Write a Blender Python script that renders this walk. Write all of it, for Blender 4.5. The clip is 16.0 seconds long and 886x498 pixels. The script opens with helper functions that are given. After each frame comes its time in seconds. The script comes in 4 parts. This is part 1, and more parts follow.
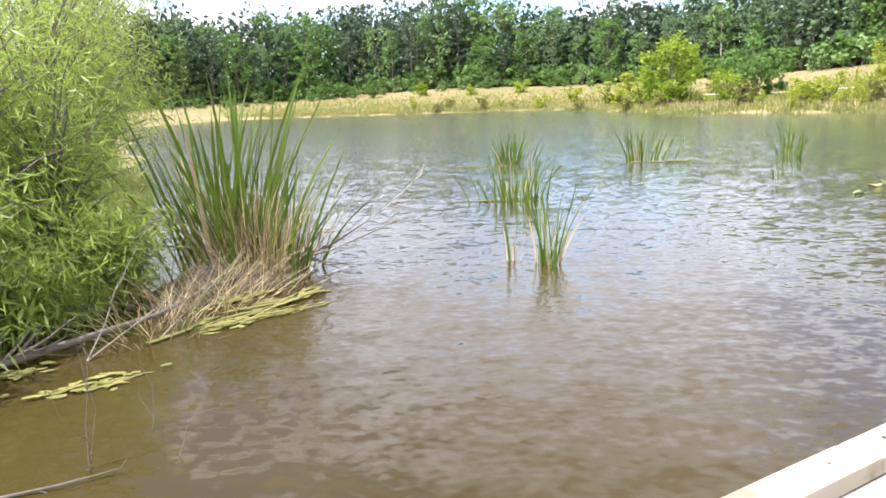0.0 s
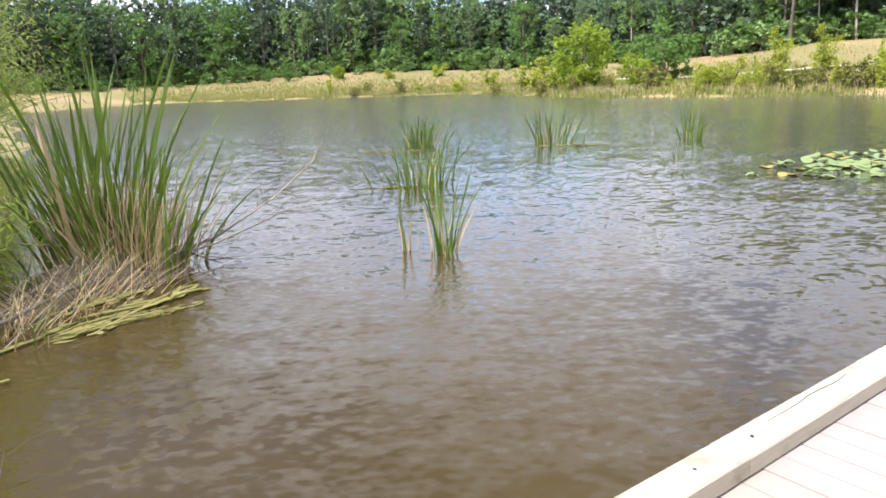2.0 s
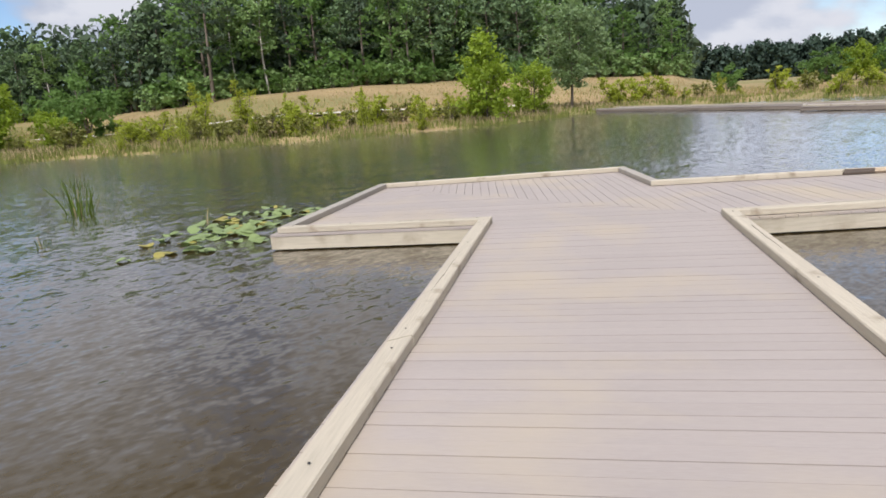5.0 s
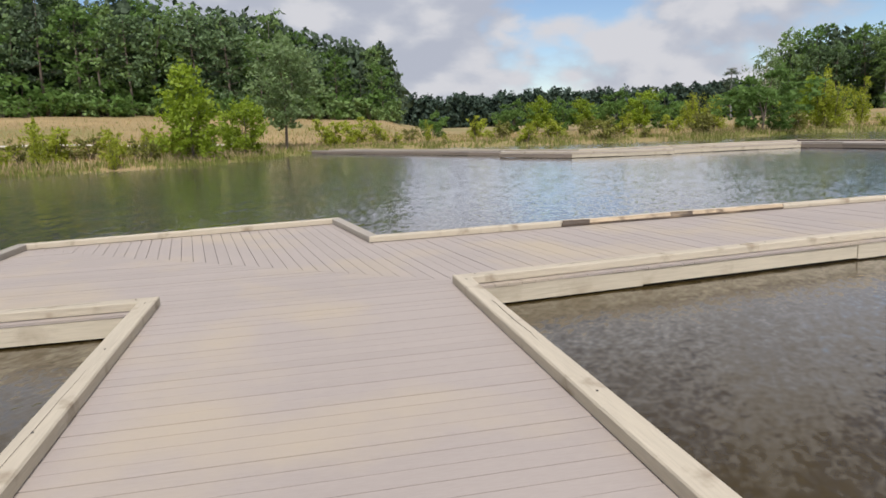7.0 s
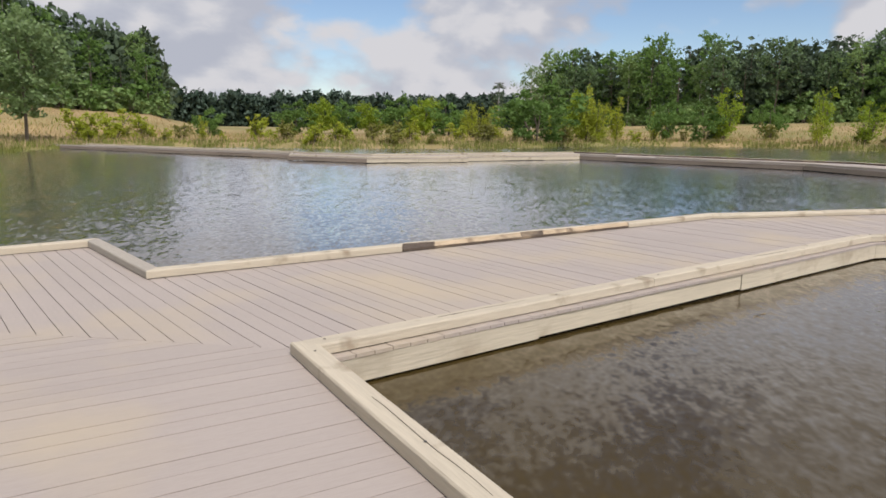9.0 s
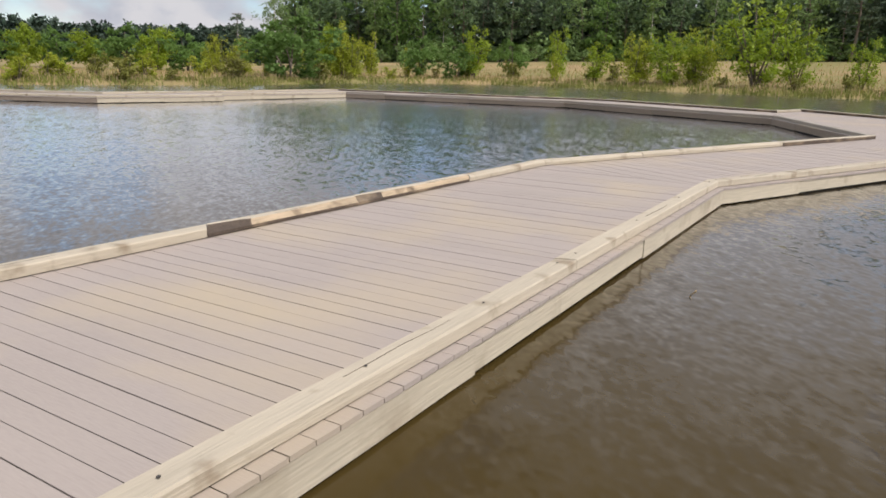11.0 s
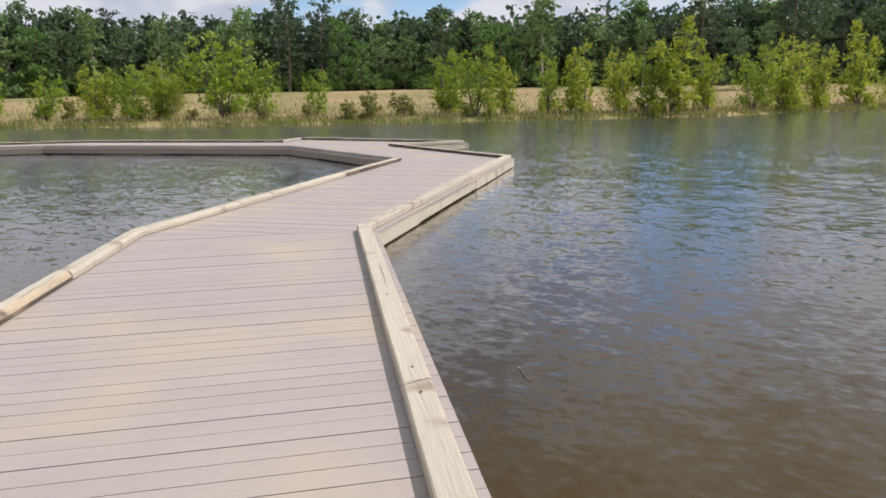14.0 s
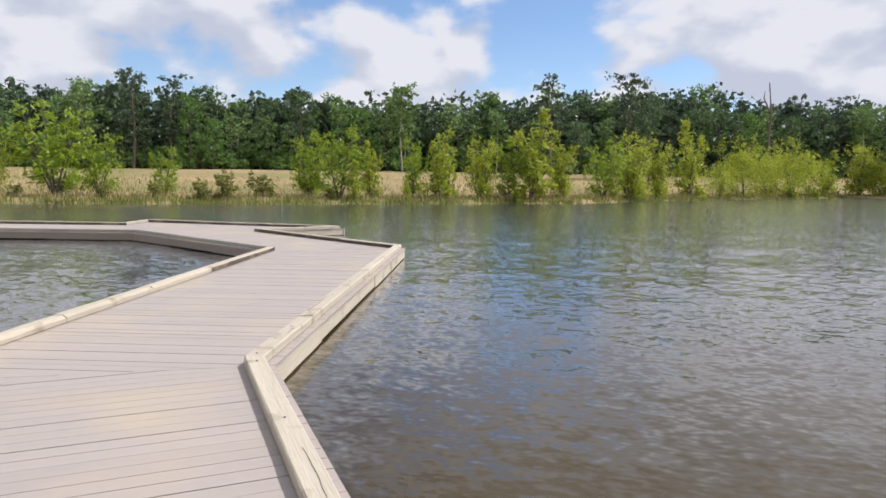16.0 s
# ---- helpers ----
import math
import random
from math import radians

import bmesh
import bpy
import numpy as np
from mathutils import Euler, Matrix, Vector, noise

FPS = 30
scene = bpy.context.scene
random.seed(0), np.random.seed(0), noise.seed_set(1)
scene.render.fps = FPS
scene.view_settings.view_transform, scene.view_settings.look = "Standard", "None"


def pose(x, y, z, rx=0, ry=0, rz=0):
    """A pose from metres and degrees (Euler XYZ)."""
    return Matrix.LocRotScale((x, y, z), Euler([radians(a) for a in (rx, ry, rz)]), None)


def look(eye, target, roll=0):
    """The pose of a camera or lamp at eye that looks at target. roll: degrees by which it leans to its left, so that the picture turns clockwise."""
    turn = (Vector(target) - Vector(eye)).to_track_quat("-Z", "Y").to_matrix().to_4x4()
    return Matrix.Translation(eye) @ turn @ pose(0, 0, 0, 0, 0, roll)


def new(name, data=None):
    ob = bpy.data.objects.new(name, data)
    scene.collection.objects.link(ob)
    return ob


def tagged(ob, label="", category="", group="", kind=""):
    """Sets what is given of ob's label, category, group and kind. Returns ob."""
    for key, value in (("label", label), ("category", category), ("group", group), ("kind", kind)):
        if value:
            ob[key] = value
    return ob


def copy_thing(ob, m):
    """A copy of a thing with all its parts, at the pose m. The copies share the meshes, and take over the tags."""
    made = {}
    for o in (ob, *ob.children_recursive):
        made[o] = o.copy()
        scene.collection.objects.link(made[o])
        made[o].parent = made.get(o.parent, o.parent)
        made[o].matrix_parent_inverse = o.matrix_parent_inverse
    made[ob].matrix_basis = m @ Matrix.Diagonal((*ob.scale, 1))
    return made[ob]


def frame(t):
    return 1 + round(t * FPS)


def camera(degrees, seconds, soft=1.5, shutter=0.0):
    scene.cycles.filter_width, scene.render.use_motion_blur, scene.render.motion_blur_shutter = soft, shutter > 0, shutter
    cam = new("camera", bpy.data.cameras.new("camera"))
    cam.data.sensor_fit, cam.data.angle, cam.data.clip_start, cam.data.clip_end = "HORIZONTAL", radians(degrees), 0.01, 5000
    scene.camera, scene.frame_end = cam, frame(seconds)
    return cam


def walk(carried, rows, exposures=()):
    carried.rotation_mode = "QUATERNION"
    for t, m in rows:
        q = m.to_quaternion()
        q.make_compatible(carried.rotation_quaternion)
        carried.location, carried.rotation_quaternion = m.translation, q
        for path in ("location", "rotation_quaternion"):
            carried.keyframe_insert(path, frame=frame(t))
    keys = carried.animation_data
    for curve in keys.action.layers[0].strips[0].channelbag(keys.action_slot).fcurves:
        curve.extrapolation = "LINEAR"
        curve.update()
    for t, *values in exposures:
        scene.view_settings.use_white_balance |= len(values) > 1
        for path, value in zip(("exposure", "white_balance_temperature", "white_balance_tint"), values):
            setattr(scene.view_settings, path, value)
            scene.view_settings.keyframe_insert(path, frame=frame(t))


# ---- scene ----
# ---- camera ----
cam = camera(65.52, 16.0, soft=1.7)
PATH = [
    (0, (-10.401, -5.622, 1.732), 6.15, -12.08, -2.38),
    (0.5, (-10.379, -5.466, 1.735), -0.98, -11.63, -1.51),
    (1, (-10.351, -5.391, 1.724), -3.34, -12.04, -0.64),
    (1.5, (-10.291, -5.370, 1.724), 0.07, -12.83, -1.40),
    (2, (-10.110, -5.300, 1.710), -0.32, -13.62, -2.25),
    (2.5, (-9.860, -5.131, 1.730), -10.43, -12.09, -0.85),
    (3, (-9.523, -4.818, 1.756), -21.74, -10.58, -2.82),
    (3.5, (-9.107, -4.526, 1.729), -24.54, -9.47, -3.01),
    (4, (-8.710, -4.180, 1.736), -31.14, -7.48, -2.60),
    (4.2, (-8.566, -4.038, 1.747), -35.92, -9.82, -4.00),
    (6.3, (-6.866, -2.955, 1.785), -55.92, -9.28, -2.30),
    (6.5, (-6.696, -2.816, 1.767), -62.20, -10.84, -2.62),
    (7, (-6.137, -2.589, 1.741), -66.42, -9.97, -2.36),
    (7.5, (-5.698, -2.335, 1.765), -73.08, -8.65, -1.99),
    (8, (-5.141, -1.998, 1.756), -80.11, -10.67, -2.82),
    (8.2, (-4.972, -1.862, 1.73), -79.91, -8.60, -1.63),
    (10.3, (-2.840, -0.765, 1.672), -97.10, -14.40, 0.02),
    (10.5, (-2.630, -0.686, 1.649), -99.44, -13.32, -0.59),
    (11, (-2.116, -0.562, 1.651), -105.69, -14.89, 1.02),
    (11.5, (-1.605, -0.422, 1.653), -115.95, -16.14, 0.14),
    (12, (-1.079, -0.322, 1.645), -124.75, -14.86, 1.15),
    (12.5, (-0.619, -0.141, 1.630), -133.14, -14.83, -0.90),
    (13, (-0.365, 0.081, 1.609), -139.01, -14.90, -0.56),
    (13.5, (0.014, 0.115, 1.692), -141.62, -11.33, -1.30),
    (14, (0.442, -0.007, 1.709), -148.30, -12.28, -0.87),
    (14.5, (0.885, -0.347, 1.746), -156.48, -9.01, 2.46),
    (15, (1.306, -0.701, 1.692), -163.13, -10.12, -0.59),
    (15.5, (1.671, -1.140, 1.708), -163.82, -8.13, -1.45),
    (16, (2.088, -1.568, 1.721), -160.45, -5.57, 0.66),
]
EXPOSURES = [(0, 1.42, 6050, 15), (0.5, 1.24, 6100, 16), (1.0, 1.12, 6150, 16), (1.5, 1.12, 6100, 16), (2.5, 0.93, 6000, 16), (3.5, 0.5, 6000, 15), (4.2, 0.31, 6050, 15), (6.5, -0.06, 6300, 14), (10.5, -0.04, 6500, 15),
             (12.5, 0.05, 6400, 15), (14.5, 0.1, 6200, 15), (15.0, 0.1, 6200, 15), (16, 0.23, 6200, 15)]


def carried_pose(eye, yaw, pitch, roll):
    a, b = radians(yaw), radians(pitch)
    way = Vector((-math.sin(a) * math.cos(b), math.cos(a) * math.cos(b), math.sin(b)))
    return look(eye, Vector(eye) + way, roll)


walk(cam, [(t, carried_pose(e, y, p, r)) for t, e, y, p, r in PATH], EXPOSURES)

# ---- sky and sun ----
SUN_AZ, SUN_EL = 236.0, 55.0          # compass bearing from +y towards +x, and height
world = bpy.data.worlds.new("sky")
scene.world = world
world.use_nodes = True
wt = world.node_tree
wt.nodes.clear()


def wn(kind, **kw):
    n = wt.nodes.new(kind)
    for k, v in kw.items():
        n.inputs[k].default_value = v
    return n


w_out = wn("ShaderNodeOutputWorld")
w_sky = wn("ShaderNodeTexSky")
w_sky.sky_type, w_sky.sun_disc = "NISHITA", False
w_sky.sun_elevation, w_sky.sun_rotation = radians(SUN_EL), radians(SUN_AZ)
w_sky.air_density, w_sky.dust_density, w_sky.ozone_density = 1.0, 0.0, 3.2
w_blue = wn("ShaderNodeBackground", Strength=0.115)
w_cloud = wn("ShaderNodeBackground", Strength=0.70)
w_mix = wn("ShaderNodeMixShader")
w_tc = wn("ShaderNodeTexCoord")


def wmath(op, a, b, c=None):
    n = wt.nodes.new("ShaderNodeMath")
    n.operation = op
    for k, v in enumerate((a, b) if c is None else (a, b, c)):
        if isinstance(v, (int, float)):
            n.inputs[k].default_value = v
        else:
            wt.links.new(v, n.inputs[k])
    return n.outputs[0]


def cloud_mass(shift):
    """Heaped cloud thickness over the sky's directions: broad masses with rounded billows on them."""
    m = wn("ShaderNodeMapping", Scale=(1.0, 1.0, 1.75), Location=(CLOUD[0], CLOUD[1], CLOUD[2] + shift))
    wt.links.new(w_tc.outputs["Generated"], m.inputs["Vector"])
    broad = wn("ShaderNodeTexNoise", Scale=2.9, Detail=8.0, Roughness=0.52, Distortion=0.1)
    billow, small = wn("ShaderNodeTexVoronoi", Scale=8.5), wn("ShaderNodeTexVoronoi", Scale=21.0)
    for n in (billow, small):
        n.feature = "SMOOTH_F1"
        n.inputs["Smoothness"].default_value = 0.75
    for n in (broad, billow, small):
        wt.links.new(m.outputs[0], n.inputs["Vector"])
    out = wmath("MULTIPLY_ADD", billow.outputs["Distance"], -0.20, broad.outputs["Fac"])
    return wmath("MULTIPLY_ADD", small.outputs["Distance"], -0.07, out)


def wrange(value, lo, hi):
    n = wn("ShaderNodeMapRange")
    n.interpolation_type = "SMOOTHSTEP"
    n.inputs["From Min"].default_value, n.inputs["From Max"].default_value = lo, hi
    wt.links.new(value, n.inputs["Value"])
    return n.outputs["Result"]


CLOUD = (3.1, 1.7, 2.4)
here, above = cloud_mass(0.0), cloud_mass(0.075)
w_lit = wrange(wmath("SUBTRACT", here, above), -0.075, 0.045)
w_tone = wt.nodes.new("ShaderNodeValToRGB")
w_tone.color_ramp.elements[0].color = (0.68, 0.73, 0.82, 1)
w_tone.color_ramp.elements[1].color = (0.97, 0.985, 1.0, 1)
w_mid = w_tone.color_ramp.elements.new(0.55)
w_mid.color = (0.80, 0.84, 0.90, 1)
wt.links.new(w_lit, w_tone.inputs[0])
wt.links.new(w_sky.outputs[0], w_blue.inputs["Color"])
wt.links.new(w_tone.outputs[0], w_cloud.inputs["Color"])
wt.links.new(wrange(here, 0.245, 0.335), w_mix.inputs[0])
wt.links.new(w_blue.outputs[0], w_mix.inputs[1])
wt.links.new(w_cloud.outputs[0], w_mix.inputs[2])
wt.links.new(w_mix.outputs[0], w_out.inputs[0])

sun_data = bpy.data.lights.new("sun", "SUN")
sun_data.energy, sun_data.angle, sun_data.color = 3.55, radians(0.5), (1.0, 0.96, 0.915)
sun = new("sun", sun_data)
s_az, s_el = radians(SUN_AZ), radians(SUN_EL)
sun.matrix_world = look(Vector((math.sin(s_az) * math.cos(s_el), math.cos(s_az) * math.cos(s_el), math.sin(s_el))) * 60, (0, 0, 0))

# ---- materials ----


def mat(name, base, rough=0.8, vary=0.12, scale=4.0, stretch=(1, 1, 1), fine=40.0, bump=0.3, depth=0.01, stain=None,
        stain_scale=1.2, stain_cut=(0.5, 0.7), piece=0.0, translucent=0.0, island=0.0, spec=0.5, coat=None):
    m = bpy.data.materials.new(name)
    m.use_nodes = True
    t = m.node_tree
    b = t.nodes["Principled BSDF"]
    b.inputs["Roughness"].default_value = rough
    b.inputs["Specular IOR Level"].default_value = spec
    tc = t.nodes.new("ShaderNodeTexCoord")
    mp = t.nodes.new("ShaderNodeMapping")
    mp.inputs["Scale"].default_value = stretch
    t.links.new(tc.outputs["Object"], mp.inputs["Vector"])
    n1 = t.nodes.new("ShaderNodeTexNoise")
    n1.inputs["Scale"].default_value, n1.inputs["Detail"].default_value = scale, 5.0
    n2 = t.nodes.new("ShaderNodeTexNoise")
    n2.inputs["Scale"].default_value, n2.inputs["Detail"].default_value = fine, 3.0
    for n in (n1, n2):
        t.links.new(mp.outputs[0], n.inputs["Vector"])
    add = t.nodes.new("ShaderNodeMath")
    add.operation = "ADD"
    t.links.new(n1.outputs["Fac"], add.inputs[0])
    t.links.new(n2.outputs["Fac"], add.inputs[1])
    total = add
    for amount, kind in ((piece, "object"), (island, "island")):
        if not amount:
            continue
        src = t.nodes.new("ShaderNodeObjectInfo" if kind == "object" else "ShaderNodeNewGeometry")
        mul = t.nodes.new("ShaderNodeMath")
        mul.operation = "MULTIPLY_ADD"
        mul.inputs[1].default_value = amount
        t.links.new(src.outputs["Random" if kind == "object" else "Random Per Island"], mul.inputs[0])
        t.links.new(total.outputs[0], mul.inputs[2])
        total = mul
    ramp = t.nodes.new("ShaderNodeMapRange")
    ramp.inputs["From Min"].default_value, ramp.inputs["From Max"].default_value = 0.6, 1.4 + piece + island
    ramp.inputs["To Min"].default_value, ramp.inputs["To Max"].default_value = 1 - vary, 1 + vary
    t.links.new(total.outputs[0], ramp.inputs[0])
    mix = t.nodes.new("ShaderNodeVectorMath")
    mix.operation = "SCALE"
    mix.inputs[0].default_value = base
    t.links.new(ramp.outputs[0], mix.inputs["Scale"])
    colour = mix.outputs[0]
    if stain:
        n3 = t.nodes.new("ShaderNodeTexNoise")
        n3.inputs["Scale"].default_value, n3.inputs["Detail"].default_value = stain_scale, 7.0
        geo = t.nodes.new("ShaderNodeNewGeometry")
        t.links.new(geo.outputs["Position"], n3.inputs["Vector"])
        cut = t.nodes.new("ShaderNodeMapRange")
        cut.inputs["From Min"].default_value, cut.inputs["From Max"].default_value = stain_cut
        t.links.new(n3.outputs["Fac"], cut.inputs[0])
        mx = t.nodes.new("ShaderNodeMix")
        mx.data_type = "RGBA"
        t.links.new(cut.outputs[0], mx.inputs["Factor"])
        t.links.new(colour, mx.inputs["A"])
        mx.inputs["B"].default_value = (*stain, 1)
        colour = mx.outputs["Result"]
    t.links.new(colour, b.inputs["Base Color"])
    if bump:
        bp = t.nodes.new("ShaderNodeBump")
        bp.inputs["Strength"].default_value, bp.inputs["Distance"].default_value = bump, depth
        t.links.new(add.outputs[0], bp.inputs["Height"])
        t.links.new(bp.outputs[0], b.inputs["Normal"])
    if translucent:
        tr = t.nodes.new("ShaderNodeBsdfTranslucent")
        t.links.new(colour, tr.inputs["Color"])
        ms = t.nodes.new("ShaderNodeMixShader")
        ms.inputs[0].default_value = translucent
        t.links.new(b.outputs[0], ms.inputs[1])
        t.links.new(tr.outputs[0], ms.inputs[2])
        t.links.new(ms.outputs[0], t.nodes["Material Output"].inputs["Surface"])
    return m


M_BOARD = mat("composite_board", (0.39, 0.336, 0.295), 0.65, 0.10, 5.0, (1, 0.12, 1), 120, 0.3, 0.003, stain=(0.47, 0.39, 0.275), stain_scale=0.7, stain_cut=(0.5, 0.76), piece=0.3)
M_CRACK = mat("timber_crack", (0.13, 0.11, 0.085), 0.95, 0.3)
M_CURB = mat("weathered_timber", (0.50, 0.44, 0.335), 0.85, 0.2, 9.0, (0.07, 1, 1), 70, 0.9, 0.006, stain=(0.30, 0.24, 0.165), stain_scale=3.5, stain_cut=(0.58, 0.72), piece=0.5)
M_CURB_GREY = mat("grey_weathered_timber", (0.36, 0.325, 0.27), 0.85, 0.25, 7.0, (0.09, 1, 1), 70, 0.7, 0.006, piece=0.5)
# rot on the left curbs; on right-side inner faces the dark colour stands for shade
M_ROT_SHADE = mat("rotten_and_shaded_timber", (0.10, 0.075, 0.055), 0.9, 0.4, 6.0, (1, 1, 1), 50, 0.6, 0.01, stain=(0.3, 0.23, 0.15), stain_scale=2.5)
M_STAINED = mat("stained_rotten_timber", (0.46, 0.36, 0.24), 0.9, 0.3, 8.0, (0.1, 1, 1), 50, 0.6, 0.008, stain=(0.15, 0.11, 0.07), stain_scale=3.4, stain_cut=(0.5, 0.62))
M_FASCIA = mat("fascia_timber", (0.52, 0.46, 0.345), 0.85, 0.2, 8.0, (0.07, 1, 1), 60, 0.7, 0.005, stain=(0.33, 0.27, 0.185), stain_scale=2.2, stain_cut=(0.54, 0.72), piece=0.4)
# browner copy of the fascia for north-facing sides, their shade put into the colour
M_FASCIA_SHADED = mat("shaded_fascia_timber", (0.30, 0.245, 0.19), 0.85, 0.2, 3.0, (1, 1, 5), 60, 0.4, 0.004, piece=0.4)
M_FLOAT = mat("black_float", (0.02, 0.02, 0.02), 0.6, 0.2)
# near-black colour standing for the shade seen through the board gaps
M_GAP_SHADE = mat("gap_shade", (0.022, 0.019, 0.016), 0.9, 0.3)
M_BOLT = mat("bolt_hole", (0.05, 0.045, 0.04), 0.6, 0.2)
M_GROUND = mat("meadow_ground", (0.35, 0.255, 0.12), 0.95, 0.3, 0.25, (1, 1, 1), 4, 0.6, 0.1, stain=(0.24, 0.21, 0.075), stain_scale=0.05, stain_cut=(0.42, 0.58))
M_STRAW = mat("dry_grass", (0.50, 0.375, 0.185), 0.9, 0.22, 0.4, island=1.0, fine=3, bump=0, translucent=0.3, stain=(0.40, 0.255, 0.11), stain_scale=0.16, stain_cut=(0.48, 0.66))
M_GRASS = mat("shore_grass", (0.25, 0.275, 0.065), 0.8, 0.45, 0.3, island=1.0, fine=3, bump=0, translucent=0.35)
M_REED = mat("reed_blade", (0.11, 0.17, 0.018), 0.45, 0.55, 2.0, island=1.2, bump=0, translucent=0.35)
M_DRY = mat("dry_reed", (0.50, 0.38, 0.21), 0.8, 0.4, 3.0, island=1.0, bump=0, translucent=0.2)
M_WITHERED = mat("withered_reed", (0.36, 0.27, 0.13), 0.85, 0.45, 3.0, island=1.0, bump=0, translucent=0.15)
M_STICK = mat("grey_stick", (0.28, 0.24, 0.19), 0.9, 0.3, 9.0, bump=0.4)
M_BARK = mat("bark", (0.16, 0.13, 0.10), 0.95, 0.35, 3.0, (1, 1, 0.3), 15, 0.8, 0.03)
M_PALE = mat("pale_bark", (0.52, 0.47, 0.41), 0.9, 0.3, 1.5, (1, 1, 0.3), 15, 0.6, 0.03)
M_LEAF = mat("broad_leaf", (0.205, 0.305, 0.105), 0.55, 0.36, 0.25, island=1.4, fine=2, bump=0, translucent=0.24, piece=0.7, spec=0.15)
M_DEEP = mat("deep_leaf", (0.145, 0.22, 0.10), 0.6, 0.36, 0.25, island=1.4, fine=2, bump=0, translucent=0.2, piece=0.7, spec=0.15)
# needles of the pines; also the dark leaf that paints shade into the back woods
M_PINE_AND_SHADE = mat("pine_needles_and_wood_shade", (0.095, 0.135, 0.08), 0.6, 0.28, 0.3, island=1.4, fine=2, bump=0, translucent=0.15, piece=0.7, spec=0.15)
M_YOUNG = mat("young_leaf", (0.30, 0.40, 0.035), 0.5, 0.35, 0.4, island=1.4, fine=2, bump=0, translucent=0.5, piece=0.5)
M_WILLOW = mat("willow_leaf", (0.40, 0.45, 0.05), 0.5, 0.4, 0.8, island=1.4, fine=2, bump=0, translucent=0.55, piece=0.3)
M_NEARWILLOW = mat("near_willow_leaf", (0.32, 0.40, 0.08), 0.45, 0.45, 1.2, island=1.6, fine=3, bump=0, translucent=0.6)
M_GREYLEAF = mat("grey_green_leaf", (0.21, 0.30, 0.12), 0.5, 0.35, 0.4, island=1.4, fine=2, bump=0, translucent=0.4, piece=0.3)
M_BUSH = mat("bush_leaf", (0.16, 0.27, 0.07), 0.55, 0.3, 0.4, island=1.4, fine=2, bump=0, translucent=0.45, piece=0.8, spec=0.15)
M_LILY = mat("lily_pad", (0.19, 0.25, 0.085), 0.5, 0.4, 3.0, island=1.2, fine=12, bump=0.2, depth=0.004)
M_LILY_OLD = mat("yellow_lily_pad", (0.30, 0.26, 0.05), 0.5, 0.4, 3.0, island=1.2, fine=12, bump=0.2, depth=0.004)
M_ALGAE = mat("algae_mat", (0.23, 0.21, 0.055), 0.8, 0.4, 6.0, fine=50, bump=0.8, depth=0.02)
M_GRAVEL = mat("gravel_path", (0.62, 0.58, 0.50), 0.95, 0.15, 1.0, fine=12)
M_SCRUB = mat("scrub_leaf", (0.235, 0.24, 0.05), 0.6, 0.4, 0.4, island=1.4, fine=2, bump=0, translucent=0.3, piece=0.8)
M_FARWOOD = mat("far_wood_leaf", (0.035, 0.065, 0.04), 0.7, 0.4, 0.05, island=1.4, fine=1, bump=0)
M_STEEL = mat("grey_steel", (0.3, 0.31, 0.32), 0.5, 0.1)

M_WATER = bpy.data.materials.new("pond_water")
M_WATER.use_nodes = True
wt2 = M_WATER.node_tree
wb = wt2.nodes["Principled BSDF"]
wb.inputs["Roughness"].default_value, wb.inputs["Specular IOR Level"].default_value = 0.9, 0.0
q_tc = wt2.nodes.new("ShaderNodeTexCoord")
q_c = wt2.nodes.new("ShaderNodeTexNoise")
q_c.inputs["Scale"].default_value, q_c.inputs["Detail"].default_value = 0.25, 4.0
q_r = wt2.nodes.new("ShaderNodeValToRGB")
q_r.color_ramp.elements[0].position, q_r.color_ramp.elements[1].position = 0.35, 0.7
q_r.color_ramp.elements[0].color, q_r.color_ramp.elements[1].color = (0.050, 0.034, 0.010, 1), (0.064, 0.044, 0.013, 1)
wt2.links.new(q_tc.outputs["Object"], q_c.inputs["Vector"])
wt2.links.new(q_c.outputs["Fac"], q_r.inputs[0])
wt2.links.new(q_r.outputs[0], wb.inputs["Base Color"])
# wind ripples: slopes of four trains of waves, from long swells to fine chop
total = None
for turn, stretch, steep in ((-14, (0.8, 1.7, 1), (0.04, 0.07, 0)), (-6, (3.0, 5.2, 1), (0.07, 0.10, 0)), (-20, (7.0, 11.0, 1), (0.12, 0.17, 0)), (-2, (15.0, 23.0, 1), (0.12, 0.17, 0))):
    q_m = wt2.nodes.new("ShaderNodeMapping")
    q_m.inputs["Rotation"].default_value, q_m.inputs["Scale"].default_value = (0, 0, radians(turn)), stretch
    q_n = wt2.nodes.new("ShaderNodeTexNoise")
    q_n.inputs["Scale"].default_value, q_n.inputs["Detail"].default_value, q_n.inputs["Distortion"].default_value = 1.0, 0.4, 0.35
    q_s = wt2.nodes.new("ShaderNodeVectorMath")
    q_s.operation = "SUBTRACT"
    q_s.inputs[1].default_value = (0.5, 0.5, 0.5)
    q_v = wt2.nodes.new("ShaderNodeVectorMath")
    q_v.operation = "MULTIPLY_ADD"
    q_v.inputs[1].default_value, q_v.inputs[2].default_value = steep, (0, 0, 0)
    wt2.links.new(q_tc.outputs["Object"], q_m.inputs["Vector"])
    wt2.links.new(q_m.outputs[0], q_n.inputs["Vector"])
    wt2.links.new(q_n.outputs["Color"], q_s.inputs[0])
    wt2.links.new(q_s.outputs[0], q_v.inputs[0])
    if total:
        wt2.links.new(total.outputs[0], q_v.inputs[2])
    total = q_v
q_up = wt2.nodes.new("ShaderNodeVectorMath")
